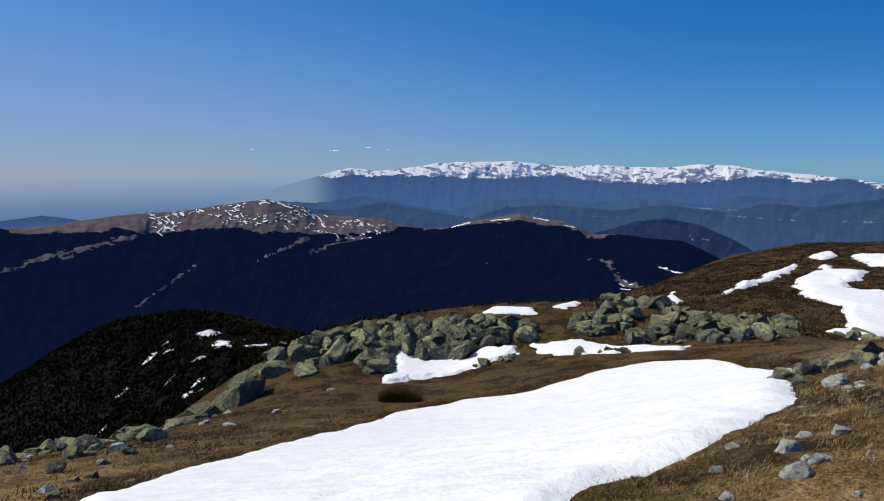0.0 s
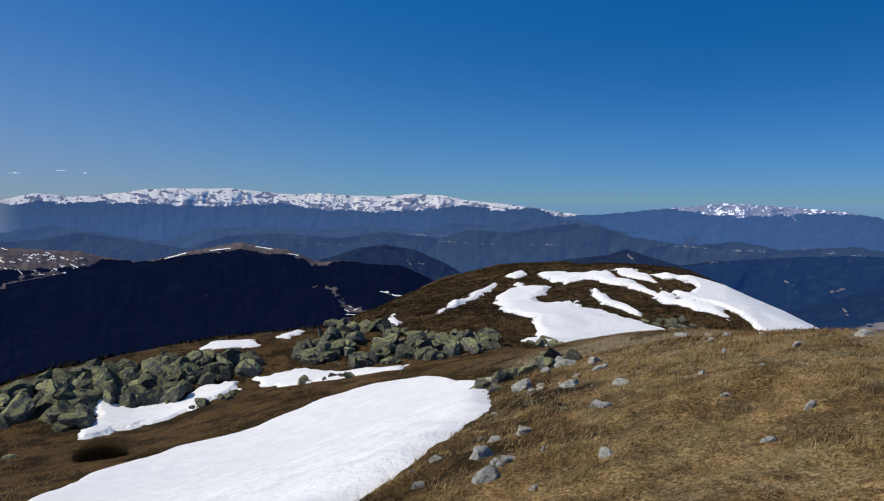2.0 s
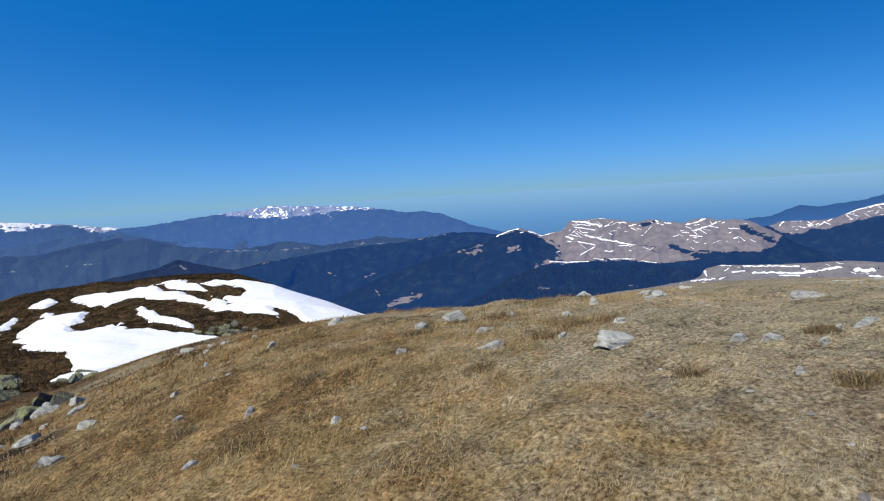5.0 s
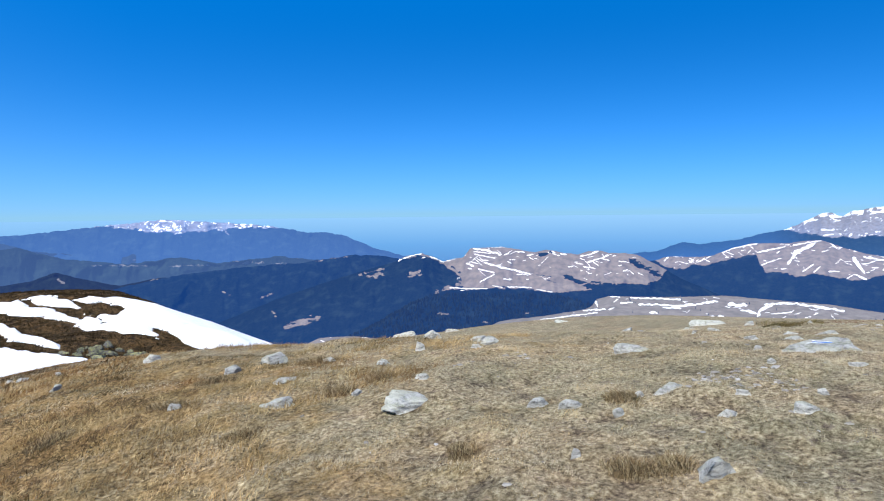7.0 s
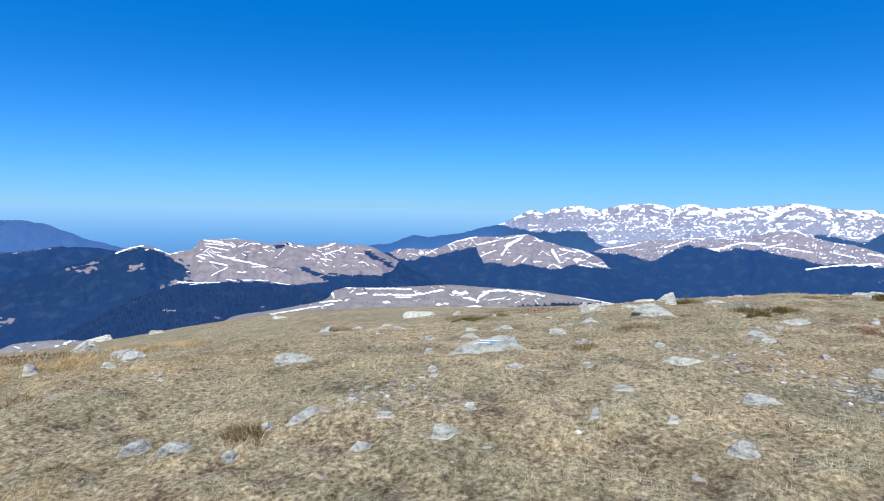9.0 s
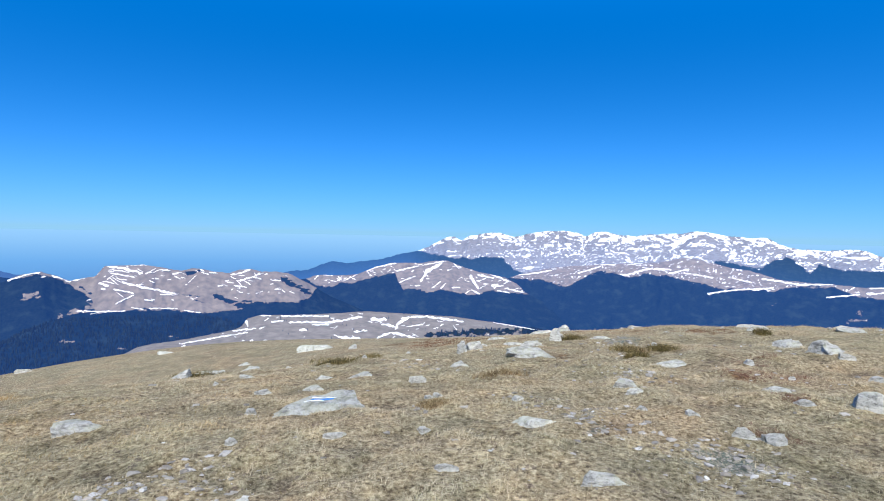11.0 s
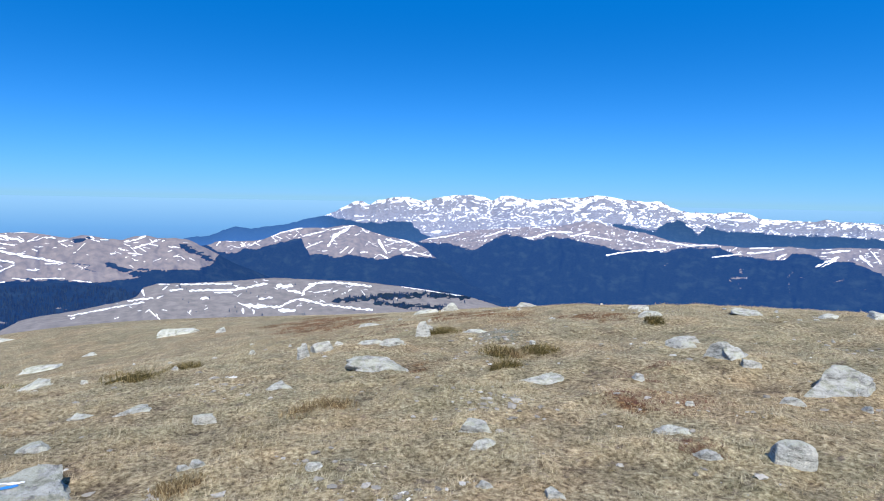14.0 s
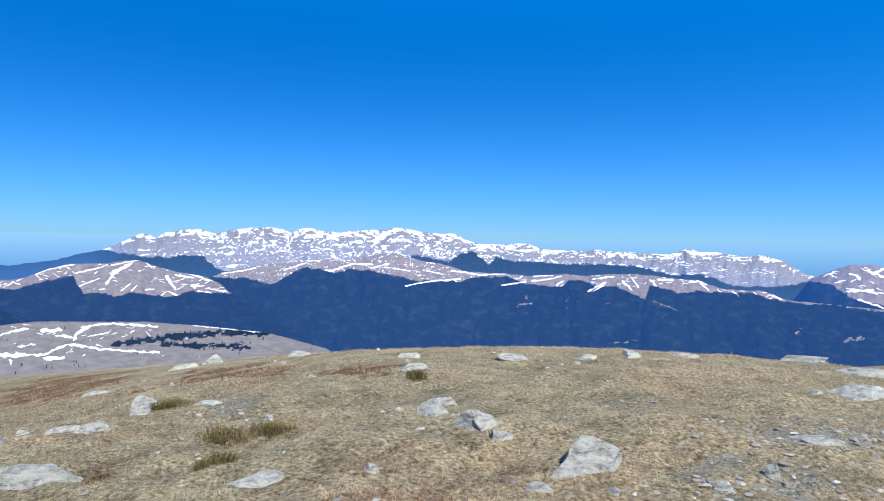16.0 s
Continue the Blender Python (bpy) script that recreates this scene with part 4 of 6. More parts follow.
BROWN_WOODS = [(-33.78, -3.8), (-32.79, -4.27), (-27.29, -4.47), (-26.49, -4.15), (-25.51, -4.24), (-24.53, -4.68), (-22.47, -4.68), (-20.34, -4.58), (-18.15, -4.38), (-16.82, -4.47), (-15.94, -4.92), (-13.65, -4.98),
    (-11.33, -5.14), (-8.96, -5.19), (-6.56, -5.24), (-4.62, -5.08), (-3.64, -4.6), (-2.18, -4.81), (0.75, -5.32)]
BROWN_GLADES = [
    (0.215, -35.38, -7.35, -33.31, -6.73, -31.87, -6.31, -30.03, -5.94), (0.215, -30.03, -5.94, -28.51, -5.61, -24.94, -4.84), (0.172, -29.88, -6.37, -29.29, -5.99), (0.215, -15.57, -7.18, -13.7, -6.4, -11.57, -5.52),
    (0.258, -11.38, -6.76, -8.98, -6.06, -6.57, -5.77), (0.258, -4.65, -6.87, -3.29, -7.28), (0.172, -2.2, -6.18, 0.74, -6.93), (0.129, -25.26, -10.44, -22.68, -8.73, -20.7, -7.49),
    (0.086, -3.94, -8.73, -3.61, -9.46), (0.215, -8.97, -5.72, -7.05, -5.52), (0.129, 1.71, -8.05, 3.19, -7.67)]
DARK_CREST = [(-10, -6.2), (-4.14, -5.33), (0.26, -4.79), (2.21, -4.31), (4.16, -4.02), (5.61, -3.78), (6.57, -3.59), (8.01, -3.93), (10.39, -4.25), (11.34, -4.62), (12.52, -5.18), (13.22, -5.32), (15.06, -5.29), (17.32,
    -5.57), (19.97, -5.73), (21.28, -6.28), (22.57, -6.91), (23.84, -7.43), (26.32, -8.7), (32, -11)]
DARK_WOODS = [(0.26, -4.88), (2.21, -4.55), (4.16, -4.41), (5.61, -4.32), (6.58, -4.17), (8.5, -4.5), (10.4, -4.73), (11.58, -5), (12.3, -5.61), (13.69, -5.59), (14.42, -5.34), (15.06, -5.14)]
DARK_SNOW = [
    (0.052, 0.75, -4.79, 2.46, -4.36), (0.052, 4.16, -4.22, 5.85, -4.07), (0.052, 7.78, -3.97, 9.21, -4.21), (0.043, 10.4, -4.58, 11.34, -4.77)]
SPUR_CREST = [(-14, -15), (-10, -10), (-4.19, -8.48), (3.68, -7.76), (8.05, -7.44), (11.86, -7.29), (14.42, -7.42), (15.58, -8.04), (17.83, -7.69), (20.48, -8.13), (23.06, -8.82), (25.56, -9.63), (30, -13)]
SPUR_GLADES = [
    (0.258, 14.2, -7.9, 15.16, -9.28), (0.301, 15.16, -9.28, 16.77, -9.68), (0.129, 13.26, -7.45, 14.43, -7.66), (0.086, 18.06, -7.91, 20.06, -8.38),
    (0.065, 3.77, -7.86, 4.07, -8.05), (0.086, 12.33, -7.47, 12.8, -7.36)]
SPUR_SNOW = [
    (0.095, 18.19, -7.91, 18.95, -8.06), (0.086, 19.18, -8.19, 20.28, -8.42), (0.052, 15.07, -9.42, 15.53, -9.64), (0.043, 15.38, -9.08, 15.71, -9.26),
    (0.043, 15.85, -9.49, 16.3, -9.38), (0.043, 15.17, -9.84, 16.09, -9.9)]
FAR_SNOWLINE = [(-10.72, -0.25), (-9.31, -0.36), (-6.93, -0.19), (-4.06, -0.21), (-1.65, -0.32), (0.77, -0.43), (3.67, -0.64), (7.03, -0.38), (10.34, -0.39), (12.21, -0.88), (17.2, -1.12), (21.5, -0.94), (25.55, -0.47),
    (28.26, -0.86), (30.46, -0.77), (32.23, -0.81)]
LOW_CREST = [(-75, -3), (-50, -2.9), (-33.75, -3.32), (-32.36, -3.18), (-31.11, -3.02), (-29.86, -3.24), (-28.39, -3.56), (-22.43, -3.83), (-18.1, -3.13), (-16.3, -2.57), (-13.56, -2.11), (-11.7, -1.85), (-9.83, -2.11),
    (-7.93, -1.9), (-6.01, -1.58), (-3.11, -1.37), (0.28, -1.83), (3.19, -2.33), (8, -2.72), (15.01, -3.27)]
FIELD_LINE = [(-17.21, -3.02), (-13.57, -2.62), (-10.79, -2.86), (-6.98, -2.24), (-4.1, -2.76), (-0.71, -3.42), (0.75, -3.67), (3.67, -2.72), (8, -2.53), (12.71, -2.95), (17.23, -2.46), (21.58, -3.01), (24.43, -2.26),
    (27.58, -2.48), (31.24, -1.89), (33.58, -1.66), (31.93, -2.28), (34.96, -1.8), (37.64, -2.7), (42.27, -3.37), (46.07, -2.94), (48.98, -3.52), (53.84, -3.09), (57.74, -3.58), (61.6, -3.86)]
FAR_CREST = [(-20, -3.0), (-16, -1.9), (-13, -1.0), (-11, -0.4), (-9.8, -0.07), (-7.9, 0.39), (-5.5, 0.09), (-3.1, 0.31), (-0.7, 0.68), (1.7, 0.81), (4.1, 0.79), (5.8, 0.87), (8.4, 0.57), (11.3, 0.35), (13.1, 0.48), (15.8, 0.27), (18.5, 0.2), (21, 0.45),
    (23.5, 0.33), (25.1, 0.01), (26.7, -0.17), (29, -0.43), (31, -0.68), (35.4, -1.32), (40, -2.0)]
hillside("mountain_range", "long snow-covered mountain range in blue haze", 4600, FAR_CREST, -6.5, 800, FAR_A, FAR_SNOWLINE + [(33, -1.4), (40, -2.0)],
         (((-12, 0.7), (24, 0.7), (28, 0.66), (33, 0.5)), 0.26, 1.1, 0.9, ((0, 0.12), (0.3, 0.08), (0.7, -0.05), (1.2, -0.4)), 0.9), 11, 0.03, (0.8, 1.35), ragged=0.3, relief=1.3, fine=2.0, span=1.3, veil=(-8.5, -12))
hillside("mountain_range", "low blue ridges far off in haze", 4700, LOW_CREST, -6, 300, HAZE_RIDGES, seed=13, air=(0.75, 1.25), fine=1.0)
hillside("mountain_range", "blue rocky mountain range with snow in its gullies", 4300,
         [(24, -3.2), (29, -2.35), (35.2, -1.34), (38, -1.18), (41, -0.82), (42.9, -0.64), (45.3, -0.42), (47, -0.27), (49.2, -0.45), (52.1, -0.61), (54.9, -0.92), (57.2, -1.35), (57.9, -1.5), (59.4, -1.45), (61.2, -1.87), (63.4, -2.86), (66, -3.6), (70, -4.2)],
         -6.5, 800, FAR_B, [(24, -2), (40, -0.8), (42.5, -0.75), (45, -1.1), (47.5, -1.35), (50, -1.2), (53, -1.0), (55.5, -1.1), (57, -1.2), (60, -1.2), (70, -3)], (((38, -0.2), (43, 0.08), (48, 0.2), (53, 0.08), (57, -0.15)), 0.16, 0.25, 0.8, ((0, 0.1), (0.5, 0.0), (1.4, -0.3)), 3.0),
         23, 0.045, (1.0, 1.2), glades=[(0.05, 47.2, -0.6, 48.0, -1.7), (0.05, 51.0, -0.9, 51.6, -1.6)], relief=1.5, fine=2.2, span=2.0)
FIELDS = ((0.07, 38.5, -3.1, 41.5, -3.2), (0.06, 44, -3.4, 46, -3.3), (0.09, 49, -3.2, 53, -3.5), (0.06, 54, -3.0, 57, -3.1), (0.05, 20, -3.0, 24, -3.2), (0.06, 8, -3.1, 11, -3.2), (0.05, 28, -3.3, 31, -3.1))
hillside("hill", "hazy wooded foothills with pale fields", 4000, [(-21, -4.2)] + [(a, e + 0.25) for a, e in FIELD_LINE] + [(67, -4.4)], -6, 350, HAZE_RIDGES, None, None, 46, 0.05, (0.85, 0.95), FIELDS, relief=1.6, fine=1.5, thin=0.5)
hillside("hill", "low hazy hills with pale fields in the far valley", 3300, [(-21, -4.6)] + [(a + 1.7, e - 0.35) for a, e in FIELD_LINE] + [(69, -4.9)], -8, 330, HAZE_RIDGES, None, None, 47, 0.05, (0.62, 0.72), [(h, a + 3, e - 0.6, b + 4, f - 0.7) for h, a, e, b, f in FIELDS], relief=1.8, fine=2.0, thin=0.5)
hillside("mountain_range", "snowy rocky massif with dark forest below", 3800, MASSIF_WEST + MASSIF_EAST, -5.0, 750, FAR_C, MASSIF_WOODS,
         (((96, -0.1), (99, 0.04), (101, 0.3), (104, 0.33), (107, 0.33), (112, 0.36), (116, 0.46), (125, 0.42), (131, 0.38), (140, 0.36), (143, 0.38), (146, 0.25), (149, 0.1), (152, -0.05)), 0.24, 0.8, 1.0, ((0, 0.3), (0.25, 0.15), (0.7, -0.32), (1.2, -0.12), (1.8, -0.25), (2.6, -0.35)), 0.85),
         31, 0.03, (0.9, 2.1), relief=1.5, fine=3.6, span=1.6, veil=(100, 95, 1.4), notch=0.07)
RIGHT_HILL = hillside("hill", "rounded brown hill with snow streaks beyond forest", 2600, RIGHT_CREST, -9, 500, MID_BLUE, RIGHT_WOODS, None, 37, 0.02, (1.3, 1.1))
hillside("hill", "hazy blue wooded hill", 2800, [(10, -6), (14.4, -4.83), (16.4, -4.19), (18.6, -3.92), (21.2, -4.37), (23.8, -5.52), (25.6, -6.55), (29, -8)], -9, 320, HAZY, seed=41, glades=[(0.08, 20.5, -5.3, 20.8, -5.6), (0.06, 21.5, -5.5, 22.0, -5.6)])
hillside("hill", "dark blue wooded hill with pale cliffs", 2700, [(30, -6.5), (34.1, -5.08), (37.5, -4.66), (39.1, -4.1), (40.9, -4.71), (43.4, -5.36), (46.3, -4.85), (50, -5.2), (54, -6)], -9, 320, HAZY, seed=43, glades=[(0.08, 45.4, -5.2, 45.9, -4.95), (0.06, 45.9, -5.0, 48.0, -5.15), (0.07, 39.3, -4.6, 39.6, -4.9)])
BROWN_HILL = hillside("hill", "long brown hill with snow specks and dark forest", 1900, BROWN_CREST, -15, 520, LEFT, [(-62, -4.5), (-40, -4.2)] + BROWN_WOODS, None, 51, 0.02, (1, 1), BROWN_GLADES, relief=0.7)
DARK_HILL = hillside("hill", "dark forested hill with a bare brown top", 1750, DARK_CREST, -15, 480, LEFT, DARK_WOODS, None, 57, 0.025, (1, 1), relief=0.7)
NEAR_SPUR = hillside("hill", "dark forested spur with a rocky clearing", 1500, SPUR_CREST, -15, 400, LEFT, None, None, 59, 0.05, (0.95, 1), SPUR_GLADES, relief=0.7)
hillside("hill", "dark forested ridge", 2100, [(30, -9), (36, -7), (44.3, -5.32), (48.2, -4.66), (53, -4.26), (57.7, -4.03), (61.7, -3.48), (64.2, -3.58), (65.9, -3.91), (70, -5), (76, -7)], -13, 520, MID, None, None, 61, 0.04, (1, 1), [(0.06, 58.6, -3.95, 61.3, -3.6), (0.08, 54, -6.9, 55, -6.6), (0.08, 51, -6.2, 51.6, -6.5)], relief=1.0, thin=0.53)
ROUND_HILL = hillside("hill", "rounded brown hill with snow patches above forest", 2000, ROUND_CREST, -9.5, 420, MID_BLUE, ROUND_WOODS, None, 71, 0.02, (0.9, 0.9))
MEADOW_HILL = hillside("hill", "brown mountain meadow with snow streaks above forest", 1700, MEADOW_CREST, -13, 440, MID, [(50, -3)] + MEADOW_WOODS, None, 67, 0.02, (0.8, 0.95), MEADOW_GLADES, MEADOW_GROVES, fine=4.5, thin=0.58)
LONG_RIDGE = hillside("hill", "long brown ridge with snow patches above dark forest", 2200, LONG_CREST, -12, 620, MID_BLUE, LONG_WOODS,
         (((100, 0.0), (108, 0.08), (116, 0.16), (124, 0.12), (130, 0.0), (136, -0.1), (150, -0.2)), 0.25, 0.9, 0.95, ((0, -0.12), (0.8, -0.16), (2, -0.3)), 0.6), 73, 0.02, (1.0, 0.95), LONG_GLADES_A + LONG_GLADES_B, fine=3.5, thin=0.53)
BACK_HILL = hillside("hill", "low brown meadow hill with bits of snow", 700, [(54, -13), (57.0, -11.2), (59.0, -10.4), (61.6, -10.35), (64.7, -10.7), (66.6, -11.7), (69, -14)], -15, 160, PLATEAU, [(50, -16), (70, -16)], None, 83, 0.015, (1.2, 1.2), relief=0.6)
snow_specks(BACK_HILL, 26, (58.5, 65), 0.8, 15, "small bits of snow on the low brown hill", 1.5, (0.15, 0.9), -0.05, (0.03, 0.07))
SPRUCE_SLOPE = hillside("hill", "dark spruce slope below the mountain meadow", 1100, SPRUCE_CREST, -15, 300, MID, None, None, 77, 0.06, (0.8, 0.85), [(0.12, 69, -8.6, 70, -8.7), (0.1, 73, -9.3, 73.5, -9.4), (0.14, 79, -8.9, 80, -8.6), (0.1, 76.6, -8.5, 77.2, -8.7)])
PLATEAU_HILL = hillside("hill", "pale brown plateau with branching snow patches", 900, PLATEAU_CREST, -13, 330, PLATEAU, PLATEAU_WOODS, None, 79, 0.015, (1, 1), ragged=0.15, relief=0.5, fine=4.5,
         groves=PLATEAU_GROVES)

snow_strips(PLATEAU_HILL, PLATEAU_SNOW_A + PLATEAU_SNOW_B + PLATEAU_SNOW_C, "branching white snow patch on the brown plateau", 2.0)
snow_strips(ROUND_HILL, ROUND_SNOW_A + ROUND_SNOW_B, "long snow patch on the rounded brown hill", 4.0)
snow_strips(LONG_RIDGE, LONG_SNOW_A + LONG_SNOW_B, "snow streak on the long brown ridge", 4.0)
snow_strips(RIGHT_HILL, RIGHT_SNOW, "snow streak on the rounded brown hill beyond the forest", 5.0)
snow_strips(MEADOW_HILL, MEADOW_SNOW_A + MEADOW_SNOW_B + MEADOW_SNOW_C, "snow streak on the brown mountain meadow", 4.0)
snow_strips(DARK_HILL, DARK_SNOW, "thin snow streak on the dark hill's bare top", 4.0)
snow_strips(NEAR_SPUR, SPUR_SNOW, "snow patch in the rocky clearing of a dark spur", 4.0)

snow_specks(BROWN_HILL, 420, (-24, -5.0), 1.9, 7, "many small snow patches on the long brown hill", 4.0, (0.05, 0.45), -0.15, (0.025, 0.075))
snow_specks(MEADOW_HILL, 150, (69.5, 87), 2.6, 8, "many small snow patches on the brown mountain meadow", 4.0, (0.1, 0.7), -0.2)
snow_specks(ROUND_HILL, 170, (88, 106), 2.2, 9, "many small snow patches on the rounded brown hill", 4.0, (0.08, 0.5), 0.1)
snow_specks(LONG_RIDGE, 200, (128, 151), 1.2, 10, "many small snow patches on the long brown ridge", 4.0, (0.08, 0.5), 0.1)
snow_specks(RIGHT_HILL, 60, (153.5, 160), 2.2, 16, "many small snow patches on the rounded brown hill beyond the forest", 5.0, (0.1, 0.5), -0.2)
snow_specks(PLATEAU_HILL, 130, (80, 104), 2.6, 14, "small leftover bits of snow on the plateau", 2.0, (0.08, 0.5), 0.0)

# haze over the far plain, painted as an emission ramp on a backdrop ring
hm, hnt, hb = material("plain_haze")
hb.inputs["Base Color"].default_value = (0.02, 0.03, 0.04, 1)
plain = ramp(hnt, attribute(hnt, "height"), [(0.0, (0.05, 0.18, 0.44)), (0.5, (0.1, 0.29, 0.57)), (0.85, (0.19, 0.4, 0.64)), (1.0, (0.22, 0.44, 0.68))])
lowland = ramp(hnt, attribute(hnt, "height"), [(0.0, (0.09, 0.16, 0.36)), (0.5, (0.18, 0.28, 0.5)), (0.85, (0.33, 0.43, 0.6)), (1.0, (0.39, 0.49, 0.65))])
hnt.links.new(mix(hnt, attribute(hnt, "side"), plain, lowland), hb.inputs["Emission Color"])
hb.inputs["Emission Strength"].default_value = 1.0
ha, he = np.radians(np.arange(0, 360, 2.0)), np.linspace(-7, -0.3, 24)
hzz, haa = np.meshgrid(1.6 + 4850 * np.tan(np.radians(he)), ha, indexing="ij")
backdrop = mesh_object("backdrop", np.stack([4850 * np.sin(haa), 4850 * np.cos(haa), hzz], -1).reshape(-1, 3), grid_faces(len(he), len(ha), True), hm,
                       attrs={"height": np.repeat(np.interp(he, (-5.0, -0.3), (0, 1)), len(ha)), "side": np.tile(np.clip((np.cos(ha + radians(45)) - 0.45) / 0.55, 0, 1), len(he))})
tagged(backdrop, "glowing backdrop painted as a far plain under blue-grey haze", "haze", kind="structure")

# ---- snow ----
SNOW_PLANS = []


def snowfield(poly, thick, ragged, cells=150, label="smooth old snow patch on brown heath", lobes=0.35):
    """A patch of old snow with an uneven melted edge, lying on the ground."""
    SNOW_PLANS.append(poly)
    p = np.array(poly, float)
    (x0, y0), (x1, y1) = p.min(0) - ragged * 2, p.max(0) + ragged * 2
    cell = max(x1 - x0, y1 - y0) / cells
    gx, gy = np.meshgrid(np.arange(x0, x1 + cell, cell), np.arange(y0, y1 + cell, cell), indexing="ij")
    d = inside_by(gx, gy, poly) + 0.17 + ragged * fbm(gx * lobes / ragged, gy * lobes / ragged, 5, 41)
    up = np.clip(d * thick / max(1.5 * ragged, 0.35), -0.5 * thick - 0.1, thick)
    gz = height(gx, gy) + up + 0.12 * thick * fbm(gx / (8 * ragged), gy / (8 * ragged), 3, 5) * (up > 0)
    f = grid_faces(*gx.shape)
    f = f[(up.ravel()[f] > -0.25 * thick).any(1)]
    used = np.unique(f)
    back = np.zeros(gx.size, int)
    back[used] = np.arange(len(used))
    ob = mesh_object("snow_patch", np.stack([gx, gy, gz], -1).reshape(-1, 3)[used], back[f], SNOW)
    return tagged(ob, label, "snow", "snow patches")


snowfield(TONGUE, 0.16, 0.16, 210, "broad white tongue of old snow on the slope", 0.07)
snowfield([(-4.0, 44.6), (-3.4, 51.4), (-1.2, 50.2), (1.9, 50.5), (2.9, 52.0), (6.0, 51.7), (5.4, 49.8), (2.3, 47.6), (-1.9, 46.4)], 0.22, 0.3, label="snow strip lying below the boulder field")
snowfield([(7.2, 51.7), (10.0, 51.6), (11.0, 52.5), (11.9, 50.8), (14.7, 48.6), (18.0, 47.6), (16.2, 44.6), (14.0, 45.6), (11.4, 46.7), (9.0, 47.9), (7.6, 49.3)], 0.22, 0.35, label="snow strip among lichened boulders")
snowfield([(38, 64), (44, 74), (48.9, 77.7), (53.8, 87.9), (53.8, 96.8), (66.7, 123.7), (79.4, 136.6), (80, 131.5), (83, 127), (81.5, 125.5), (69.5, 113), (69.4, 103), (73.9, 104.8), (66.3, 94), (69.2, 92), (69.6, 88),
           (72.3, 83.7), (73, 76), (64, 66), (50, 58), (40, 57)], 0.7, 0.9, 200, "broad snow field at the foot of the knoll")
snowfield([(41, 96), (55.5, 120.6), (67.5, 135.2), (77.8, 143.5), (75.2, 139.5), (63.7, 126.8), (50.9, 109.5)], 0.6, 0.8, label="narrow snow strip on the knoll's flank")
snowfield([(88.0, 139.5), (91.1, 146.0), (96.5, 143.5), (98.5, 124.1), (91.5, 96.1), (92.5, 87.5), (89.9, 82.5), (87.5, 93.4), (92.5, 112.8), (91.0, 126.6), (85.5, 125.8)], 0.6, 1.0, 180, "snow band running down the knoll")
snowfield([(105.4, 121), (110.5, 116), (112, 109), (114.7, 101), (119.8, 94.2), (124.5, 87.6), (128.9, 81), (132, 75), (126, 70), (112, 66), (100, 71), (94, 75), (92.5, 78), (93.5, 84), (92.8, 90), (93.4, 98.5), (95.5, 106.2), (96.0, 99.5),
           (101.5, 102.9), (102.7, 111.4)], 0.6, 0.9, 240, "wide snow slope on the knoll's shoulder")
snowfield([(104.6, 138.5), (105.2, 125.4), (101.5, 112.4), (99.5, 121.4)], 0.6, 0.7, 90, "snow streak on the knoll's crown")
snowfield([(86.2, 118.2), (79.0, 96.9), (75.1, 87.6), (75.4, 98.4)], 0.6, 0.7, 90, "snow streak in a brown gully of the knoll")
snowfield([(82.6, 147.6), (88.5, 151.1), (87.8, 146.0), (83.0, 143.5)], 0.5, 0.5, 60, "small snow patch on the knoll's top")
snowfield([(28.0, 118.9), (36.0, 136.8), (36.4, 130.2), (31.6, 117.5)], 0.5, 0.6, 70, "small snow streak on the ridge")
snowfield([(3.6, 58.8), (4.7, 60.8), (7.9, 59.6), (8.1, 58.0), (5.8, 58.0)], 0.12, 0.25, 70, "small snow patch behind the boulders")
snowfield([(10.1, 59.0), (12.3, 60.8), (12.5, 59.9), (11.0, 58.6)], 0.12, 0.2, 50, "small snow patch behind the boulders")
snowfield([(33.9, 100.0), (38.2, 109.1), (36.2, 99.5), (34.4, 97.0)], 0.4, 0.4, 50, "small snow patch on brown heath")
snowfield([(-45.2, 126.8), (-46.4, 133.5), (-42.4, 132.0), (-41.2, 125.4), (-43.3, 123.0)], 0.18, 0.7, 60, "snow patch between dark shrubs")
snowfield([(-39.4, 125.2), (-36.8, 134.2), (-34.8, 131.4), (-36.0, 123.3)], 0.18, 0.6, 60, "snow patch between dark shrubs")
snowfield([(-52.0, 136.1), (-49.9, 141.0), (-48.2, 135.6), (-49.5, 132.0)], 0.18, 0.6, 60, "snow patch between dark shrubs")
speck_rng = np.random.default_rng(12)
for i in range(26):
    sx, sy = -26 - 34 * speck_rng.random(), 88 + 52 * speck_rng.random()
    if i > 17:
        sx, sy = -30 + 24 * speck_rng.random(), 66 + 30 * speck_rng.random()
    w, h = 0.4 + 0.9 * speck_rng.random() ** 2, 0.8 + 1.6 * speck_rng.random()
    snowfield([(sx - w, sy - h), (sx - w * 0.7, sy + h), (sx + w, sy + h * 0.8), (sx + w * 0.8, sy - h * 0.6)], 0.12, 0.3, 16, "small snow speck between dark shrubs")


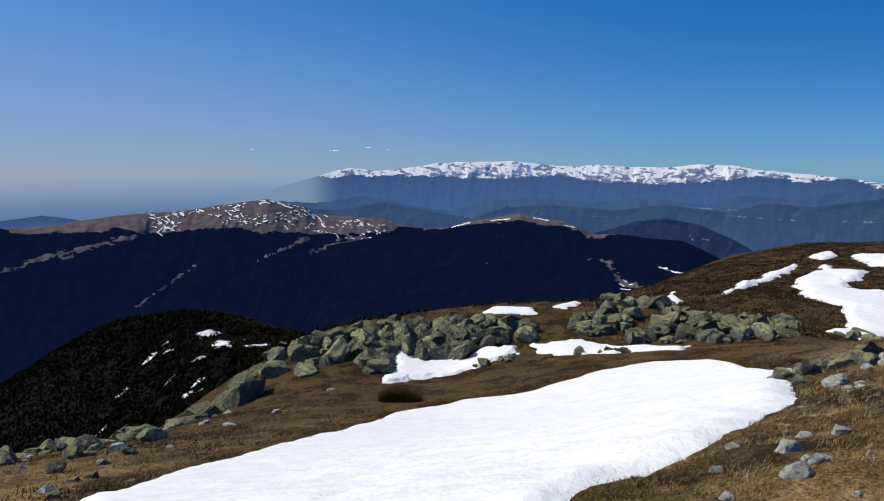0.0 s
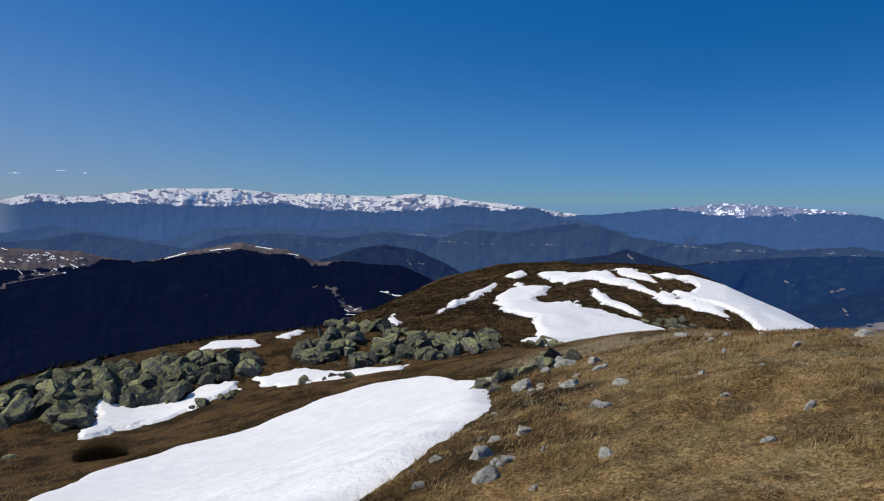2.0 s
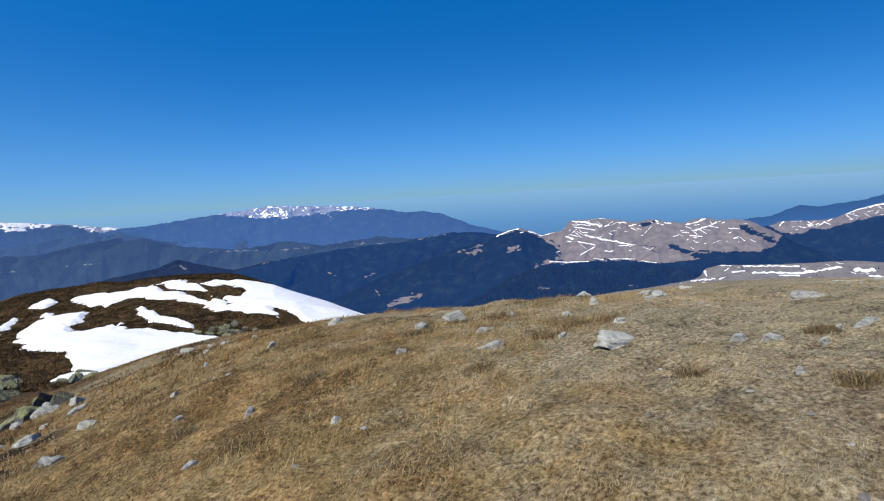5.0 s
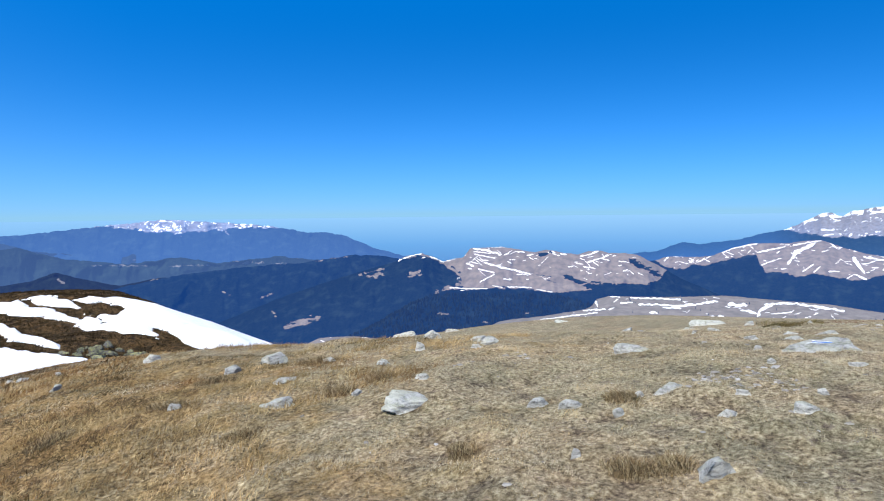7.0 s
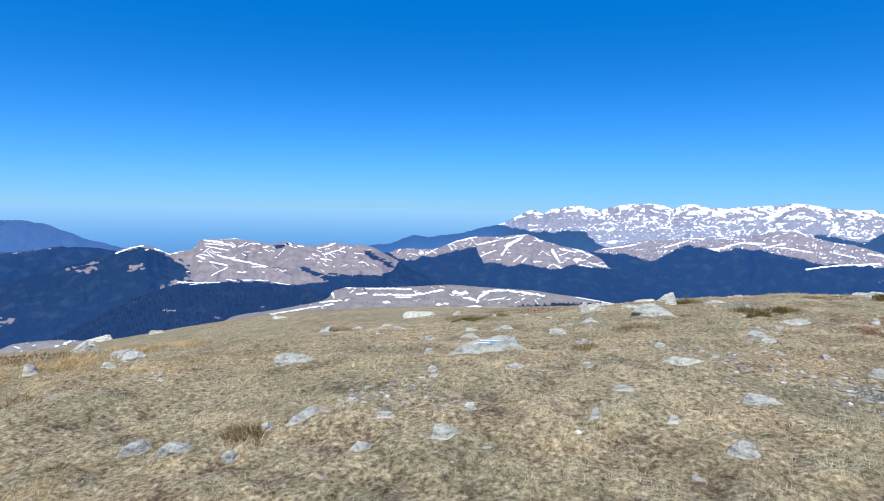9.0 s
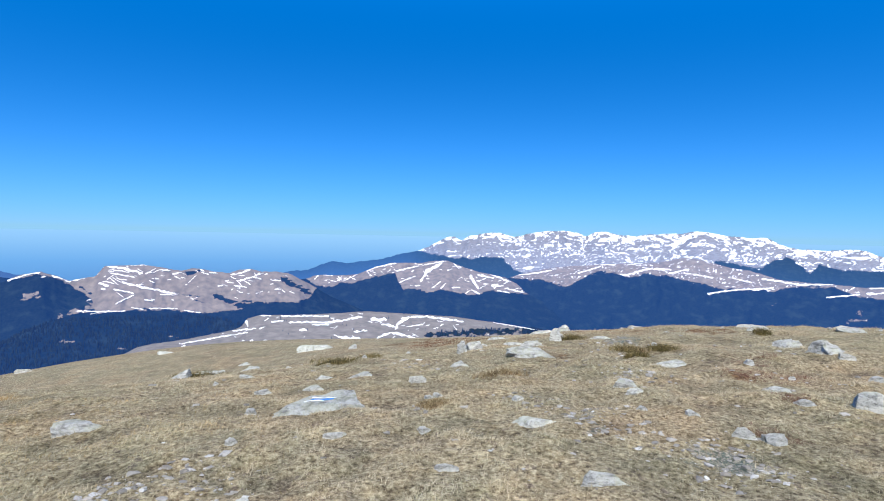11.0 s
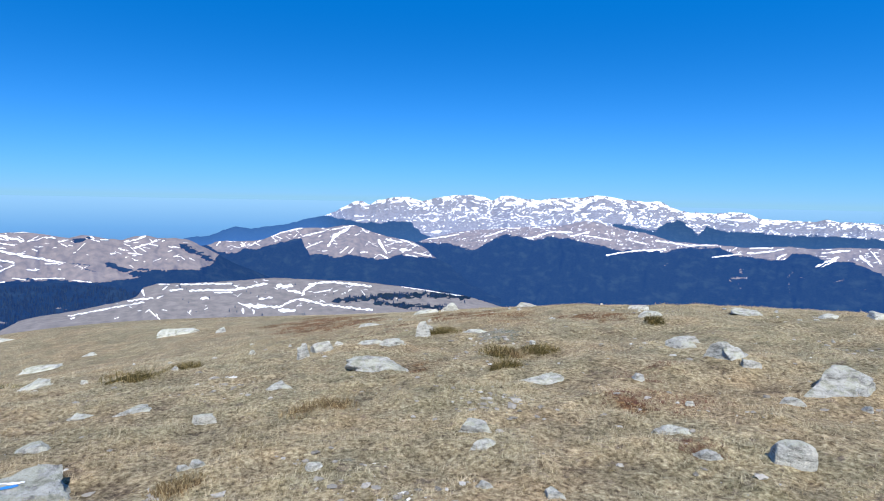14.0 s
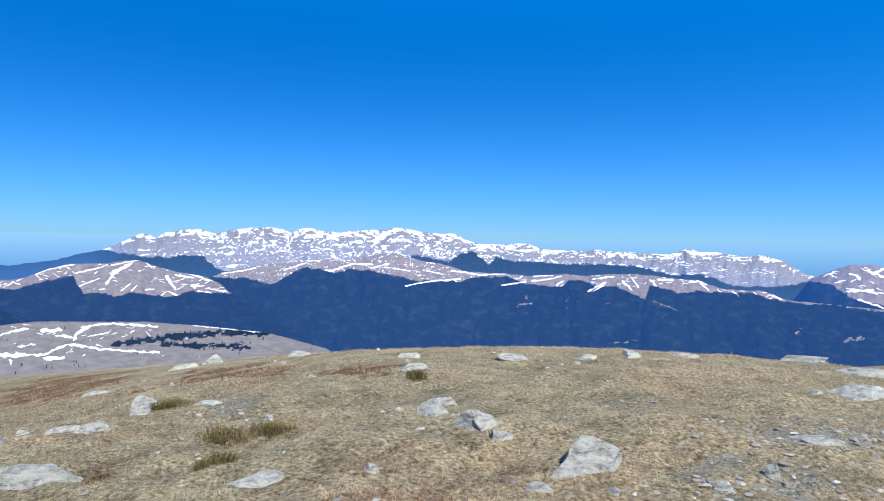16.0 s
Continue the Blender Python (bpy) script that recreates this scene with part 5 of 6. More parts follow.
# ---- rocks ----
def rock_mesh(seed, sx, sy, sz, facets=9, depth=3, rough=0.1, mat=None, beds=0.07):
    """A broken block: a ball cut by planes and roughened."""
    rng = np.random.default_rng(seed)
    bm = bmesh.new()
    bmesh.ops.create_icosphere(bm, subdivisions=depth, radius=1.0)
    co = np.array([v.co for v in bm.verts])
    co = np.sign(co) * np.abs(co) ** 0.72
    for k in range(facets):
        n = rng.normal(size=3)
        n[2] = abs(n[2]) * 0.8
        if k < 2:
            n = n * (0.3, 0.3, 0) + (0, 0, 1)
        n /= np.linalg.norm(n)
        over = co @ n - rng.uniform(0.34, 0.72)
        co = co - np.outer(np.maximum(over, 0), n)
    a, b = rng.uniform(0, 99, 2)
    co = co * (1 + rough * fbm(co[:, 0] * 1.7 + a + co[:, 2], co[:, 1] * 1.7 + b - co[:, 2] * 1.3, 4, seed % 97)[:, None] + 0.055 * fbm(co[:, 0] * 5 + b, co[:, 1] * 5 + co[:, 2] * 9 + a, 3, seed % 89)[:, None])
    # thin beds of schist stand out as ledges on a tilted bedding plane
    dip = rng.normal(0, 0.35, 2)
    bed = co[:, 2] + dip[0] * co[:, 0] + dip[1] * co[:, 1] + 0.06 * fbm(co[:, 0] * 2 + a, co[:, 1] * 2, 3, seed % 83)
    co = co * (1 + beds * np.stack([vnoise(bed * 7 + b, 0 * bed, 5), vnoise(bed * 7 + b, 0 * bed, 5), 0 * bed], -1))
    co = co / np.abs(co).max(0)
    co = co * (sx, sy, sz)
    for v, c in zip(bm.verts, co):
        v.co = c
    me = bpy.data.meshes.new("rock")
    bm.to_mesh(me)
    bm.free()
    me.materials.append(mat or ROCK)
    return me


def rock(x, y, w, h, seed, name="rock", label="", mat=None):
    """A single rock, w wide and standing h out of the turf."""
    flat = h < 0.36 * w
    deep = w * (0.62 if flat else 0.75)
    me = rock_mesh(seed, w * 0.58, deep * 0.58, h * 0.95 + 0.02, 12, 4 if w > 0.3 else 3, 0.12, mat)
    ob = new(name, me)
    z = float(height(x, y))
    rng = random.Random(seed)
    dx = float(height(x + 0.3, y) - height(x - 0.3, y)) / 0.6
    dy = float(height(x, y + 0.3) - height(x, y - 0.3)) / 0.6
    ob.matrix_world = pose(x, y, z + h * 0.1 + 0.015, math.degrees(math.atan(dy)) + rng.uniform(-5, 5), -math.degrees(math.atan(dx)) + rng.uniform(-5, 5), math.degrees(math.atan2(y + 2.5, x - 5.5)) + 90 + rng.uniform(-18, 18))
    tagged(ob, label or ("flat grey lichened schist slab sunk in dry grass" if flat else "pale grey lichened rock in dry grass"), "rock", "rocks on the hill top")
    return ob


ROCKS_EDGE = [
    (3.68, 6.77, 0.39, 0.15), (3.32, 5.88, 0.37, 0.17), (2.55, 5.67, 0.23, 0.08), (5.9, 7.6, 0.3, 0.14), (6.6, 9.2, 0.35, 0.16), (7.9, 10.2, 0.3, 0.12), (8.6, 12.2, 0.5, 0.2), (9.6, 14.0, 0.6, 0.3), (17.03, 0.27, 0.41, 0.11), (14.5, 3.6, 0.4, 0.2)]
ROCKS_TOP = [
    (10.95, -8.51, 0.67, 0.26), (12.21, -8.31, 0.52, 0.22), (12.94, -8.29, 0.4, 0.14), (11.82, -8.28, 0.2, 0.08), (12.27, -6.39, 0.52, 0.06), (15.6, -9.72, 0.41, 0.16), (23.08, -10.86, 0.72, 0.27), (15.71, -11.72, 0.55, 0.07),
    (15.15, -12.76, 0.29, 0.08), (14.89, -13.48, 0.39, 0.14), (14.55, -14.44, 0.46, 0.1), (14.01, -17.24, 0.96, 0.17), (12.22, -15.62, 0.91, 0.11), (11.23, -13.51, 0.89, 0.14), (10.31, -10.39, 0.55, 0.07), (16.21, -6.27, 0.31, 0.27),
    (15.64, -6.84, 0.37, 0.05), (15.45, -5.55, 0.42, 0.06), (20.09, -6.1, 0.55, 0.08), (13.45, -4.99, 0.58, 0.13), (10.09, -9.4, 0.1, 0.13), (10.15, -8.92, 0.14, 0.05), (10.88, -7.86, 0.17, 0.05), (10.5, -8.21, 0.1, 0.04)]
ROCKS_CREST = [
    (24.22, -9.18, 0.6, 0.26), (24.05, -8.34, 0.73, 0.12), (11.82, -7.03, 0.12, 0.06), (16.7, -0.97, 0.55, 0.12), (26.23, 1.51, 1.06, 0.13), (12.88, -2.27, 0.2, 0.04), (12.81, -2.72, 0.31, 0.04), (12.23, -3.34, 0.21, 0.11),
    (11.86, -2.21, 0.3, 0.04), (11.72, -1.71, 0.17, 0.04), (13.14, -3.94, 0.29, 0.06), (15.07, -4.36, 0.2, 0.24), (15.54, -4.64, 0.32, 0.2), (15.7, -5.31, 0.33, 0.06), (10.94, -3.34, 0.11, 0.04), (10.65, -4.02, 0.12, 0.04),
    (28.21, -2.94, 0.38, 0.18), (29.37, -1.72, 1.38, 0.17), (11.04, -5.21, 0.27, 0.1), (10.62, -5.1, 0.18, 0.04), (15.81, -6.1, 0.24, 0.27), (13.4, -8.73, 0.45, 0.14), (10.11, -6.44, 0.21, 0.06), (9.86, -6.82, 0.29, 0.21)]
ROCKS_SLOPE = [
    (9.81, -5.21, 0.16, 0.04), (17.63, -10.89, 0.51, 0.11), (33.85, 4.8, 0.74, 0.11), (8.24, -2.73, 0.07, 0.07), (8.16, -3.2, 0.08, 0.04), (7.69, -3.42, 0.23, 0.08), (8.8, -3.06, 0.17, 0.04), (8.55, -3.94, 0.3, 0.04),
    (9.76, -3.93, 0.4, 0.06), (9.79, -3.07, 0.11, 0.04), (9.32, -5.34, 0.14, 0.08), (7.87, -4.48, 0.2, 0.04), (10.52, -6.47, 0.25, 0.04), (34.53, 13.04, 1.15, 0.39), (11.64, 1.76, 0.41, 0.11), (10.68, -0.36, 0.4, 0.09),
    (8.56, -0.86, 0.34, 0.04), (7.96, -1.27, 0.18, 0.04), (7.99, -1.76, 0.2, 0.06), (8.39, -1.39, 0.12, 0.04), (10.83, -1.7, 0.12, 0.06), (8.55, -1.96, 0.1, 0.04), (9.67, -1.72, 0.08, 0.06), (8.21, -0.09, 0.25, 0.07)]
ROCKS_MEADOW = [
    (7.97, -0.51, 0.12, 0.04), (8.34, -0.62, 0.08, 0.05), (9.72, -2.41, 0.18, 0.04), (27.72, 0.63, 0.5, 0.1), (6.9, -1.14, 0.28, 0.1), (8.14, 1.3, 0.53, 0.11), (8.22, 2.74, 0.41, 0.08), (7.06, -0.32, 0.1, 0.07),
    (9.9, 2.43, 0.22, 0.05), (10.97, 4.71, 0.4, 0.18), (11.39, 1.57, 0.29, 0.15), (9.1, 3.26, 0.25, 0.04), (8.41, 1.97, 0.11, 0.04), (34.55, 10.38, 0.85, 0.25), (10.83, 2.33, 0.14, 0.15), (8.7, 1.41, 0.13, 0.04),
    (10.35, 4.92, 0.25, 0.12), (11.76, 7.73, 0.28, 0.18), (6.53, 4.81, 0.13, 0.13), (6.5, 5.89, 0.16, 0.05), (6.83, 11.09, 0.44, 0.24), (4.46, 5.49, 0.21, 0.08), (8.33, 0.19, 0.28, 0.08), (10.36, 3.41, 0.17, 0.07)]
ROCKS_BROW = [
    (9.61, 7.42, 0.18, 0.1), (6.03, 3.26, 0.11, 0.04), (5.31, 4.28, 0.17, 0.04), (8.07, 3.86, 0.15, 0.09)]
ROCKS_HEATH = [
    (-8.54, 13.82, 0.68, 0.45), (-9.1, 16.46, 0.55, 0.42), (-10.02, 18.62, 0.58, 0.5), (-14.52, 25.65, 2.3, 0.64), (-13.66, 28.05, 1.6, 0.6), (-16.5, 44.0, 2.4, 1.4), (-15.06, 40.97, 1.38, 0.79), (-13.22, 49.0, 1.62, 1.3),
    (-14.9, 48.5, 2.6, 1.2), (-15.92, 24.14, 1.57, 0.37), (-9.38, 16.04, 0.51, 0.26), (-7.51, 15.18, 0.44, 0.22), (-6.9, 16.4, 0.5, 0.16), (-9.92, 49.0, 2.1, 1.1), (-7.24, 41.97, 1.3, 0.5), (-11.2, 21.0, 0.5, 0.3), (-12.4, 22.6, 0.8, 0.4)]
seed = 100
for zone in (ROCKS_SLOPE, ROCKS_EDGE, ROCKS_TOP, ROCKS_CREST, ROCKS_MEADOW, ROCKS_BROW):
    for item in zone:
        rock(*item, seed)
        seed += 1
for x, y, w, h in ROCKS_HEATH:
    rock(x, y, 0.75 * w, 0.7 * h, seed, "boulder", "grey lichened boulder on brown heath", BOULDER)
    seed += 1

strewn = random.Random(31)
for count, (x0, x1, y0, y1), low, high in ((22, (6.2, 14, 8, 26), 0.12, 0.5), (16, (2.4, 8.5, 5, 11), 0.08, 0.34), (30, (-19, -7.6, 13, 40), 0.2, 0.8), (40, (9, 22, -15, 2), 0.06, 0.18)):
    while count:
        x, y = strewn.uniform(x0, x1), strewn.uniform(y0, y1)
        if inside_by(np.array([x]), np.array([y]), SNOW_PLANS[0])[0] > -0.3:
            continue
        w = low + (high - low) * strewn.random() ** 2
        rock(x, y, w, w * strewn.uniform(0.2, 0.6), seed, "rock", "lichened grey stone half sunk in brown turf")
        seed, count = seed + 1, count - 1

# the slab with the painted trail mark
from mathutils.bvhtree import BVHTree

slab = new("marked_rock", rock_mesh(77, 0.58, 0.56, 0.17, 15, 5, 0.18))
slab.matrix_world = pose(10.78, -2.42, float(height(10.78, -2.42)) + 0.01, -8, -5, 78)
tagged(slab, "flat grey slab with a painted white and blue trail mark", "rock", "rocks on the hill top")
slab_tree = BVHTree.FromPolygons([v.co for v in slab.data.vertices], [list(p.vertices) for p in slab.data.polygons])
WHITE_PAINT, BLUE_PAINT = paint_material("white_paint", (0.85, 0.86, 0.87)), paint_material("blue_paint", (0.03, 0.2, 0.58))
turn_in = slab.matrix_world.inverted()


def stripe(label, mat, ax, ay, bx, by, wide, seed_):
    """A hand-painted stroke lying on the slab's uneven top, between two places of the plan."""
    (ax, ay, _), (bx, by, _) = turn_in @ Vector((ax, ay, 0.1)), turn_in @ Vector((bx, by, 0.1))
    u, v = np.meshgrid(np.linspace(0, 1, 25), np.linspace(-0.5, 0.5, 5), indexing="ij")
    run = np.hypot(bx - ax, by - ay)
    v = v * wide * (0.75 + 0.5 * fbm(u * 4, np.sign(v) * 3, 3, seed_)) * np.clip(6 * np.minimum(u, 1 - u) + 0.3, 0, 1) ** 0.5
    x, y = ax + (bx - ax) * u - (by - ay) / run * v, ay + (by - ay) * u + (bx - ax) / run * v
    z = np.zeros(x.shape)
    for i, j in np.ndindex(*x.shape):
        hit = slab_tree.ray_cast(Vector((x[i, j], y[i, j], 2.0)), Vector((0, 0, -1)))[0]
        z[i, j] = (hit.z if hit else z[i, j - 1] - 0.006) + 0.006
    ob = mesh_object("stripe", np.stack([x, y, z], -1).reshape(-1, 3), grid_faces(25, 5), mat, parent=slab)
    tagged(ob, label)


stripe("white painted stripe", WHITE_PAINT, 10.86, -2.21, 10.885, -2.42, 0.035, 1)
stripe("blue painted stripe", BLUE_PAINT, 10.815, -2.2, 10.84, -2.4, 0.04, 2)
stripe("white painted stripe", WHITE_PAINT, 10.775, -2.14, 10.795, -2.31, 0.03, 3)

# boulder fields
BOULDER_SHAPES = [rock_mesh(500 + k, 0.55, 0.42 + 0.12 * (k % 3), 0.36 + 0.07 * (k % 4), 8, 3, 0.035, BOULDER, 0.05) for k in range(9)]
field_rng = random.Random(5)


def boulder_field(poly, count, small, large, group, label):
    """A jumble of blocks: the large ones things of their own, the small ones joined as rubble."""
    (x0, y0), (x1, y1) = np.min(poly, 0), np.max(poly, 0)
    made, co, faces = 0, [], []
    while made < count:
        x, y = field_rng.uniform(x0, x1), field_rng.uniform(y0, y1)
        if inside_by(np.array([x]), np.array([y]), poly)[0] < 0:
            continue
        size = small + (large - small) * field_rng.random() ** 1.9
        if made < 0.34 * count:
            size = small + (large - small) * field_rng.uniform(0.3, 1.0)
        me = BOULDER_SHAPES[made % 9]
        m = pose(x, y, float(height(x, y)) + size * field_rng.uniform(0.1, 0.32), field_rng.uniform(-40, 40), field_rng.uniform(-40, 40), field_rng.uniform(0, 360)) @ Matrix.Diagonal((size * field_rng.uniform(0.75, 1.6), size * field_rng.uniform(0.6, 1.1), size * field_rng.uniform(0.7, 1.5), 1))
        if made < 0.34 * count:
            ob = new("boulder", me)
            ob.matrix_world = m
            tagged(ob, label, "boulder", group)
        else:
            faces += [[len(co) + i for i in p.vertices] for p in me.polygons]
            co += [m @ v.co for v in me.vertices]
        made += 1
    tagged(mesh_object("rubble", [tuple(c) for c in co], faces, BOULDER, False), "smaller lichened blocks between the boulders", "stones", kind="stuff")


boulder_field([(-9.5, 53.0), (-7.0, 57.0), (-0.3, 57.5), (7.3, 56.0), (7.4, 52.6), (3.0, 52.4), (1.0, 50.8), (-1.2, 50.6), (-3.6, 51.7), (-3.9, 47.0), (-5.4, 46.4), (-6.7, 51.4)], 270, 0.4, 1.9, "boulders of the block field", "grey-green lichened boulder in a jumbled block field")
boulder_field([(-14.5, 53), (-8.7, 54.5), (-7.8, 51), (-12, 50)], 22, 0.8, 2.0, "boulders of the block field", "grey-green lichened boulder in a jumbled block field")
boulder_field([(10.4, 53.3), (12.4, 57), (19, 66), (27, 66), (34, 70), (36, 66), (26.6, 50), (21, 47.5), (18.9, 49.0), (15.3, 50.3), (12.6, 52)], 300, 0.4, 1.8, "boulders above the snow strip", "grey-green lichened boulder in a jumbled block field")
boulder_field([(9.3, 47.2), (14.4, 45.2), (12.7, 47.0), (10.4, 48.0)], 8, 0.4, 0.9, "boulders below the snow strip", "mossy boulder at the edge of a snow strip")
boulder_field([(2.2, 47.6), (5.4, 49.6), (5.8, 48.6), (3, 46.8)], 7, 0.4, 0.9, "boulders below the snow strip", "mossy boulder at the edge of a snow strip")
boulder_field([(-18, 38), (-14, 50), (-9, 53.5), (-7.5, 50), (-12, 44), (-15, 37)], 34, 0.3, 2.3, "boulders on the spur's edge", "grey lichened boulder on the edge of a dark spur")
boulder_field([(-11, 16.5), (-9.6, 22), (-14, 29), (-19, 30), (-14.5, 20)], 30, 0.25, 0.95, "boulders beside the snow tongue", "grey lichened boulder in brown heath beside snow")
boulder_field([(6.6, 12.0), (8.2, 16.5), (11, 20), (13, 19), (9.5, 13), (7.6, 11)], 22, 0.25, 0.8, "boulders beside the snow tongue", "grey lichened boulder in brown heath beside snow")
boulder_field([(73.0, 86), (82, 86), (82.5, 78), (73.6, 77)], 34, 0.7, 1.7, "stones on the knoll's foot", "pale stone in a scree patch under the knoll")
boulder_field([(36, 62), (46, 73), (44, 62), (38, 56)], 22, 0.6, 1.8, "boulders at the snow field", "grey-green lichened boulder beside a snow field")


# ---- small stones, grass and shrubs ----
grow = np.random.default_rng(3)


def clear_of_snow(x, y):
    keep = np.ones(len(x), bool)
    for poly in SNOW_PLANS[:1]:
        keep &= inside_by(x, y, poly) < -0.1
    return keep


def scatter(count, box, near, far):
    """Places in a box of the plan, thinning out from the path."""
    x, y = grow.uniform(box[0], box[1], count), grow.uniform(box[2], box[3], count)
    d = np.min(np.hypot(x[:, None] - LINE[:, 0], y[:, None] - LINE[:, 1]), 1)
    keep = (d > near) & (d < far) & (grow.random(count) < np.clip((min(near, 9.5) + 4.0) / np.maximum(d, 0.1), 0, 1) ** 1.3)
    x, y = x[keep], y[keep]
    keep = clear_of_snow(x, y)
    return x[keep], y[keep]


LINE = np.linspace((0, 0), (7.4, -4.8), 12)


def stones(name, label, x, y, low, high):
    """Loose small stones, joined."""
    bm = bmesh.new()
    bmesh.ops.create_icosphere(bm, subdivisions=1, radius=1.0)
    base = np.array([v.co for v in bm.verts])
    tri = np.array([[v.index for v in f.verts] for f in bm.faces])
    bm.free()
    n = len(x)
    size = low + (high - low) * grow.random(n) ** 3.2
    shape = base[None] * (0.55 + 0.8 * grow.random((n, len(base), 1)))
    a = grow.uniform(0, 2 * np.pi, n)
    sx, sy, sz = size * grow.uniform(0.6, 1.3, n), size * grow.uniform(0.5, 1.0, n), size * grow.uniform(0.15, 0.45, n)
    px, py, pz = shape[..., 0] * sx[:, None], shape[..., 1] * sy[:, None], shape[..., 2] * sz[:, None]
    co = np.stack([x[:, None] + px * np.cos(a)[:, None] - py * np.sin(a)[:, None], y[:, None] + px * np.sin(a)[:, None] + py * np.cos(a)[:, None], (height(x, y) + sz * 0.3)[:, None] + pz], -1)
    faces = (tri[None] + (np.arange(n) * len(base))[:, None, None]).reshape(-1, 3)
    return tagged(mesh_object(name, co.reshape(-1, 3), faces, CHIPS, False), label, "stones", kind="stuff")


def gravel_at(x, y):
    return gravel_mask(x, y) * smooth(-0.5, 0.4, fbm(x * 1.1, y * 1.1, 3, 77))


sx, sy = scatter(230000, (5, 18, -16, 4), 0.5, 12)
pick = grow.random(len(sx)) < np.clip(gravel_at(sx, sy) * 1.0 - 0.05, 0.006, 1)
stones("gravel", "loose grey stone chips in worn turf", sx[pick], sy[pick], 0.005, 0.045)


def blades(name, label, x, y, per, tall, spread, width, mat, lean=0.7, tint=None, lush=None):
    """Grass as curved tapering blades, several from each root."""
    n = len(x) * per
    bx = np.repeat(x, per) + grow.normal(0, spread, n)
    by = np.repeat(y, per) + grow.normal(0, spread, n)
    h = np.repeat(tall * grow.uniform(0.55, 1.3, len(x)) * (1.0 if lush is None else lush), per) * grow.uniform(0.5, 1.1, n)
    a = grow.uniform(0, 2 * np.pi, n)
    l = lean * grow.uniform(0.2, 1.4, n)
    dx, dy = np.cos(a) * l + 0.25 * lean, np.sin(a) * l - 0.15 * lean
    c = a + np.pi / 2 + grow.normal(0, 0.5, n)
    wx, wy = np.cos(c) * width / 2, np.sin(c) * width / 2
    z = height(bx, by) - 0.01
    up = h / np.sqrt(1 + l * l)
    co = np.stack([np.stack([bx - wx, by - wy, z], -1), np.stack([bx + wx, by + wy, z], -1), np.stack([bx + dx * h, by + dy * h, z + up], -1)], 1)
    t = np.repeat(grow.random(len(x)) if tint is None else tint, per) * 0.5 + 0.5 * grow.random(n)
    ob = mesh_object(name, co.reshape(-1, 3), np.arange(3 * n).reshape(-1, 3), mat, False, {"tint": np.repeat(t, 3)})
    return tagged(ob, label, "grass", kind="stuff")


STRAW = blade_material("straw_blades", [(0.0, (0.136, 0.108, 0.072)), (0.25, (0.224, 0.188, 0.128)), (0.55, (0.32, 0.276, 0.2)), (0.85, (0.456, 0.404, 0.308)), (1.0, (0.288, 0.264, 0.168))])
GOLD = blade_material("golden_blades", [(0.0, (0.1, 0.063, 0.025)), (0.4, (0.245, 0.172, 0.082)), (0.75, (0.4, 0.297, 0.162)), (1.0, (0.54, 0.42, 0.235))])
RUST = blade_material("rust_blades", [(0.0, (0.05, 0.03, 0.014)), (0.5, (0.17, 0.105, 0.048)), (1.0, (0.36, 0.24, 0.115))])
TUFT = blade_material("tuft_blades", [(0.0, (0.08, 0.056, 0.032)), (0.5, (0.192, 0.14, 0.08)), (1.0, (0.336, 0.272, 0.176))])
SHRUB = blade_material("juniper_needles", [(0.0, (0.04, 0.033, 0.014)), (0.6, (0.115, 0.094, 0.04)), (1.0, (0.24, 0.185, 0.09))])
DARK_SHRUB = blade_material("heath_twigs", [(0.0, (0.01, 0.008, 0.005)), (0.7, (0.04, 0.028, 0.014)), (1.0, (0.1, 0.06, 0.027))])


HEATHER = blade_material("heather_twigs", [(0.0, (0.012, 0.01, 0.005)), (0.6, (0.06, 0.045, 0.02)), (1.0, (0.15, 0.105, 0.045))])
MOSS = blade_material("red_moss", [(0.0, (0.06, 0.03, 0.025)), (0.6, (0.14, 0.075, 0.058)), (1.0, (0.26, 0.18, 0.13))])
CUSHION = blade_material("cushion_leaves", [(0.0, (0.05, 0.042, 0.02)), (0.6, (0.13, 0.105, 0.055)), (1.0, (0.22, 0.17, 0.09))])
# shrub leaves darkened far down to paint in the spur's shade
SHADED_SHRUB = blade_material("shaded_shrub_leaves", [(0.0, (0.003, 0.003, 0.002)), (0.6, (0.012, 0.01, 0.005)), (0.9, (0.034, 0.025, 0.012)), (1.0, (0.07, 0.045, 0.02))])


def patch(x, y, seed_):
    return np.clip(0.5 + 0.45 * fbm(x * 0.7, y * 0.7, 4, seed_), 0, 1)


gx_, gy_ = scatter(120000, (1, 17, -17, 14), 0.5, 9.5)
thick = tussock(gx_, gy_)
thin = (grow.random(len(gx_)) > 0.8 * gravel_at(gx_, gy_) * 1.6) & (grow.random(len(gx_)) < 0.9 + 0.6 * thick) & (grow.random(len(gx_)) > 0.8 * russet_mask(gx_, gy_))
gx_, gy_ = gx_[thin], gy_[thin]
thick = thick[thin]
golden = grow.random(len(gx_)) < smooth(-4.5, 5.5, gy_ - 0.25 * (gx_ - 6) + 1.8 * fbm(gx_ * 0.25, gy_ * 0.25, 3, 19)) * smooth(16, 8, gx_)
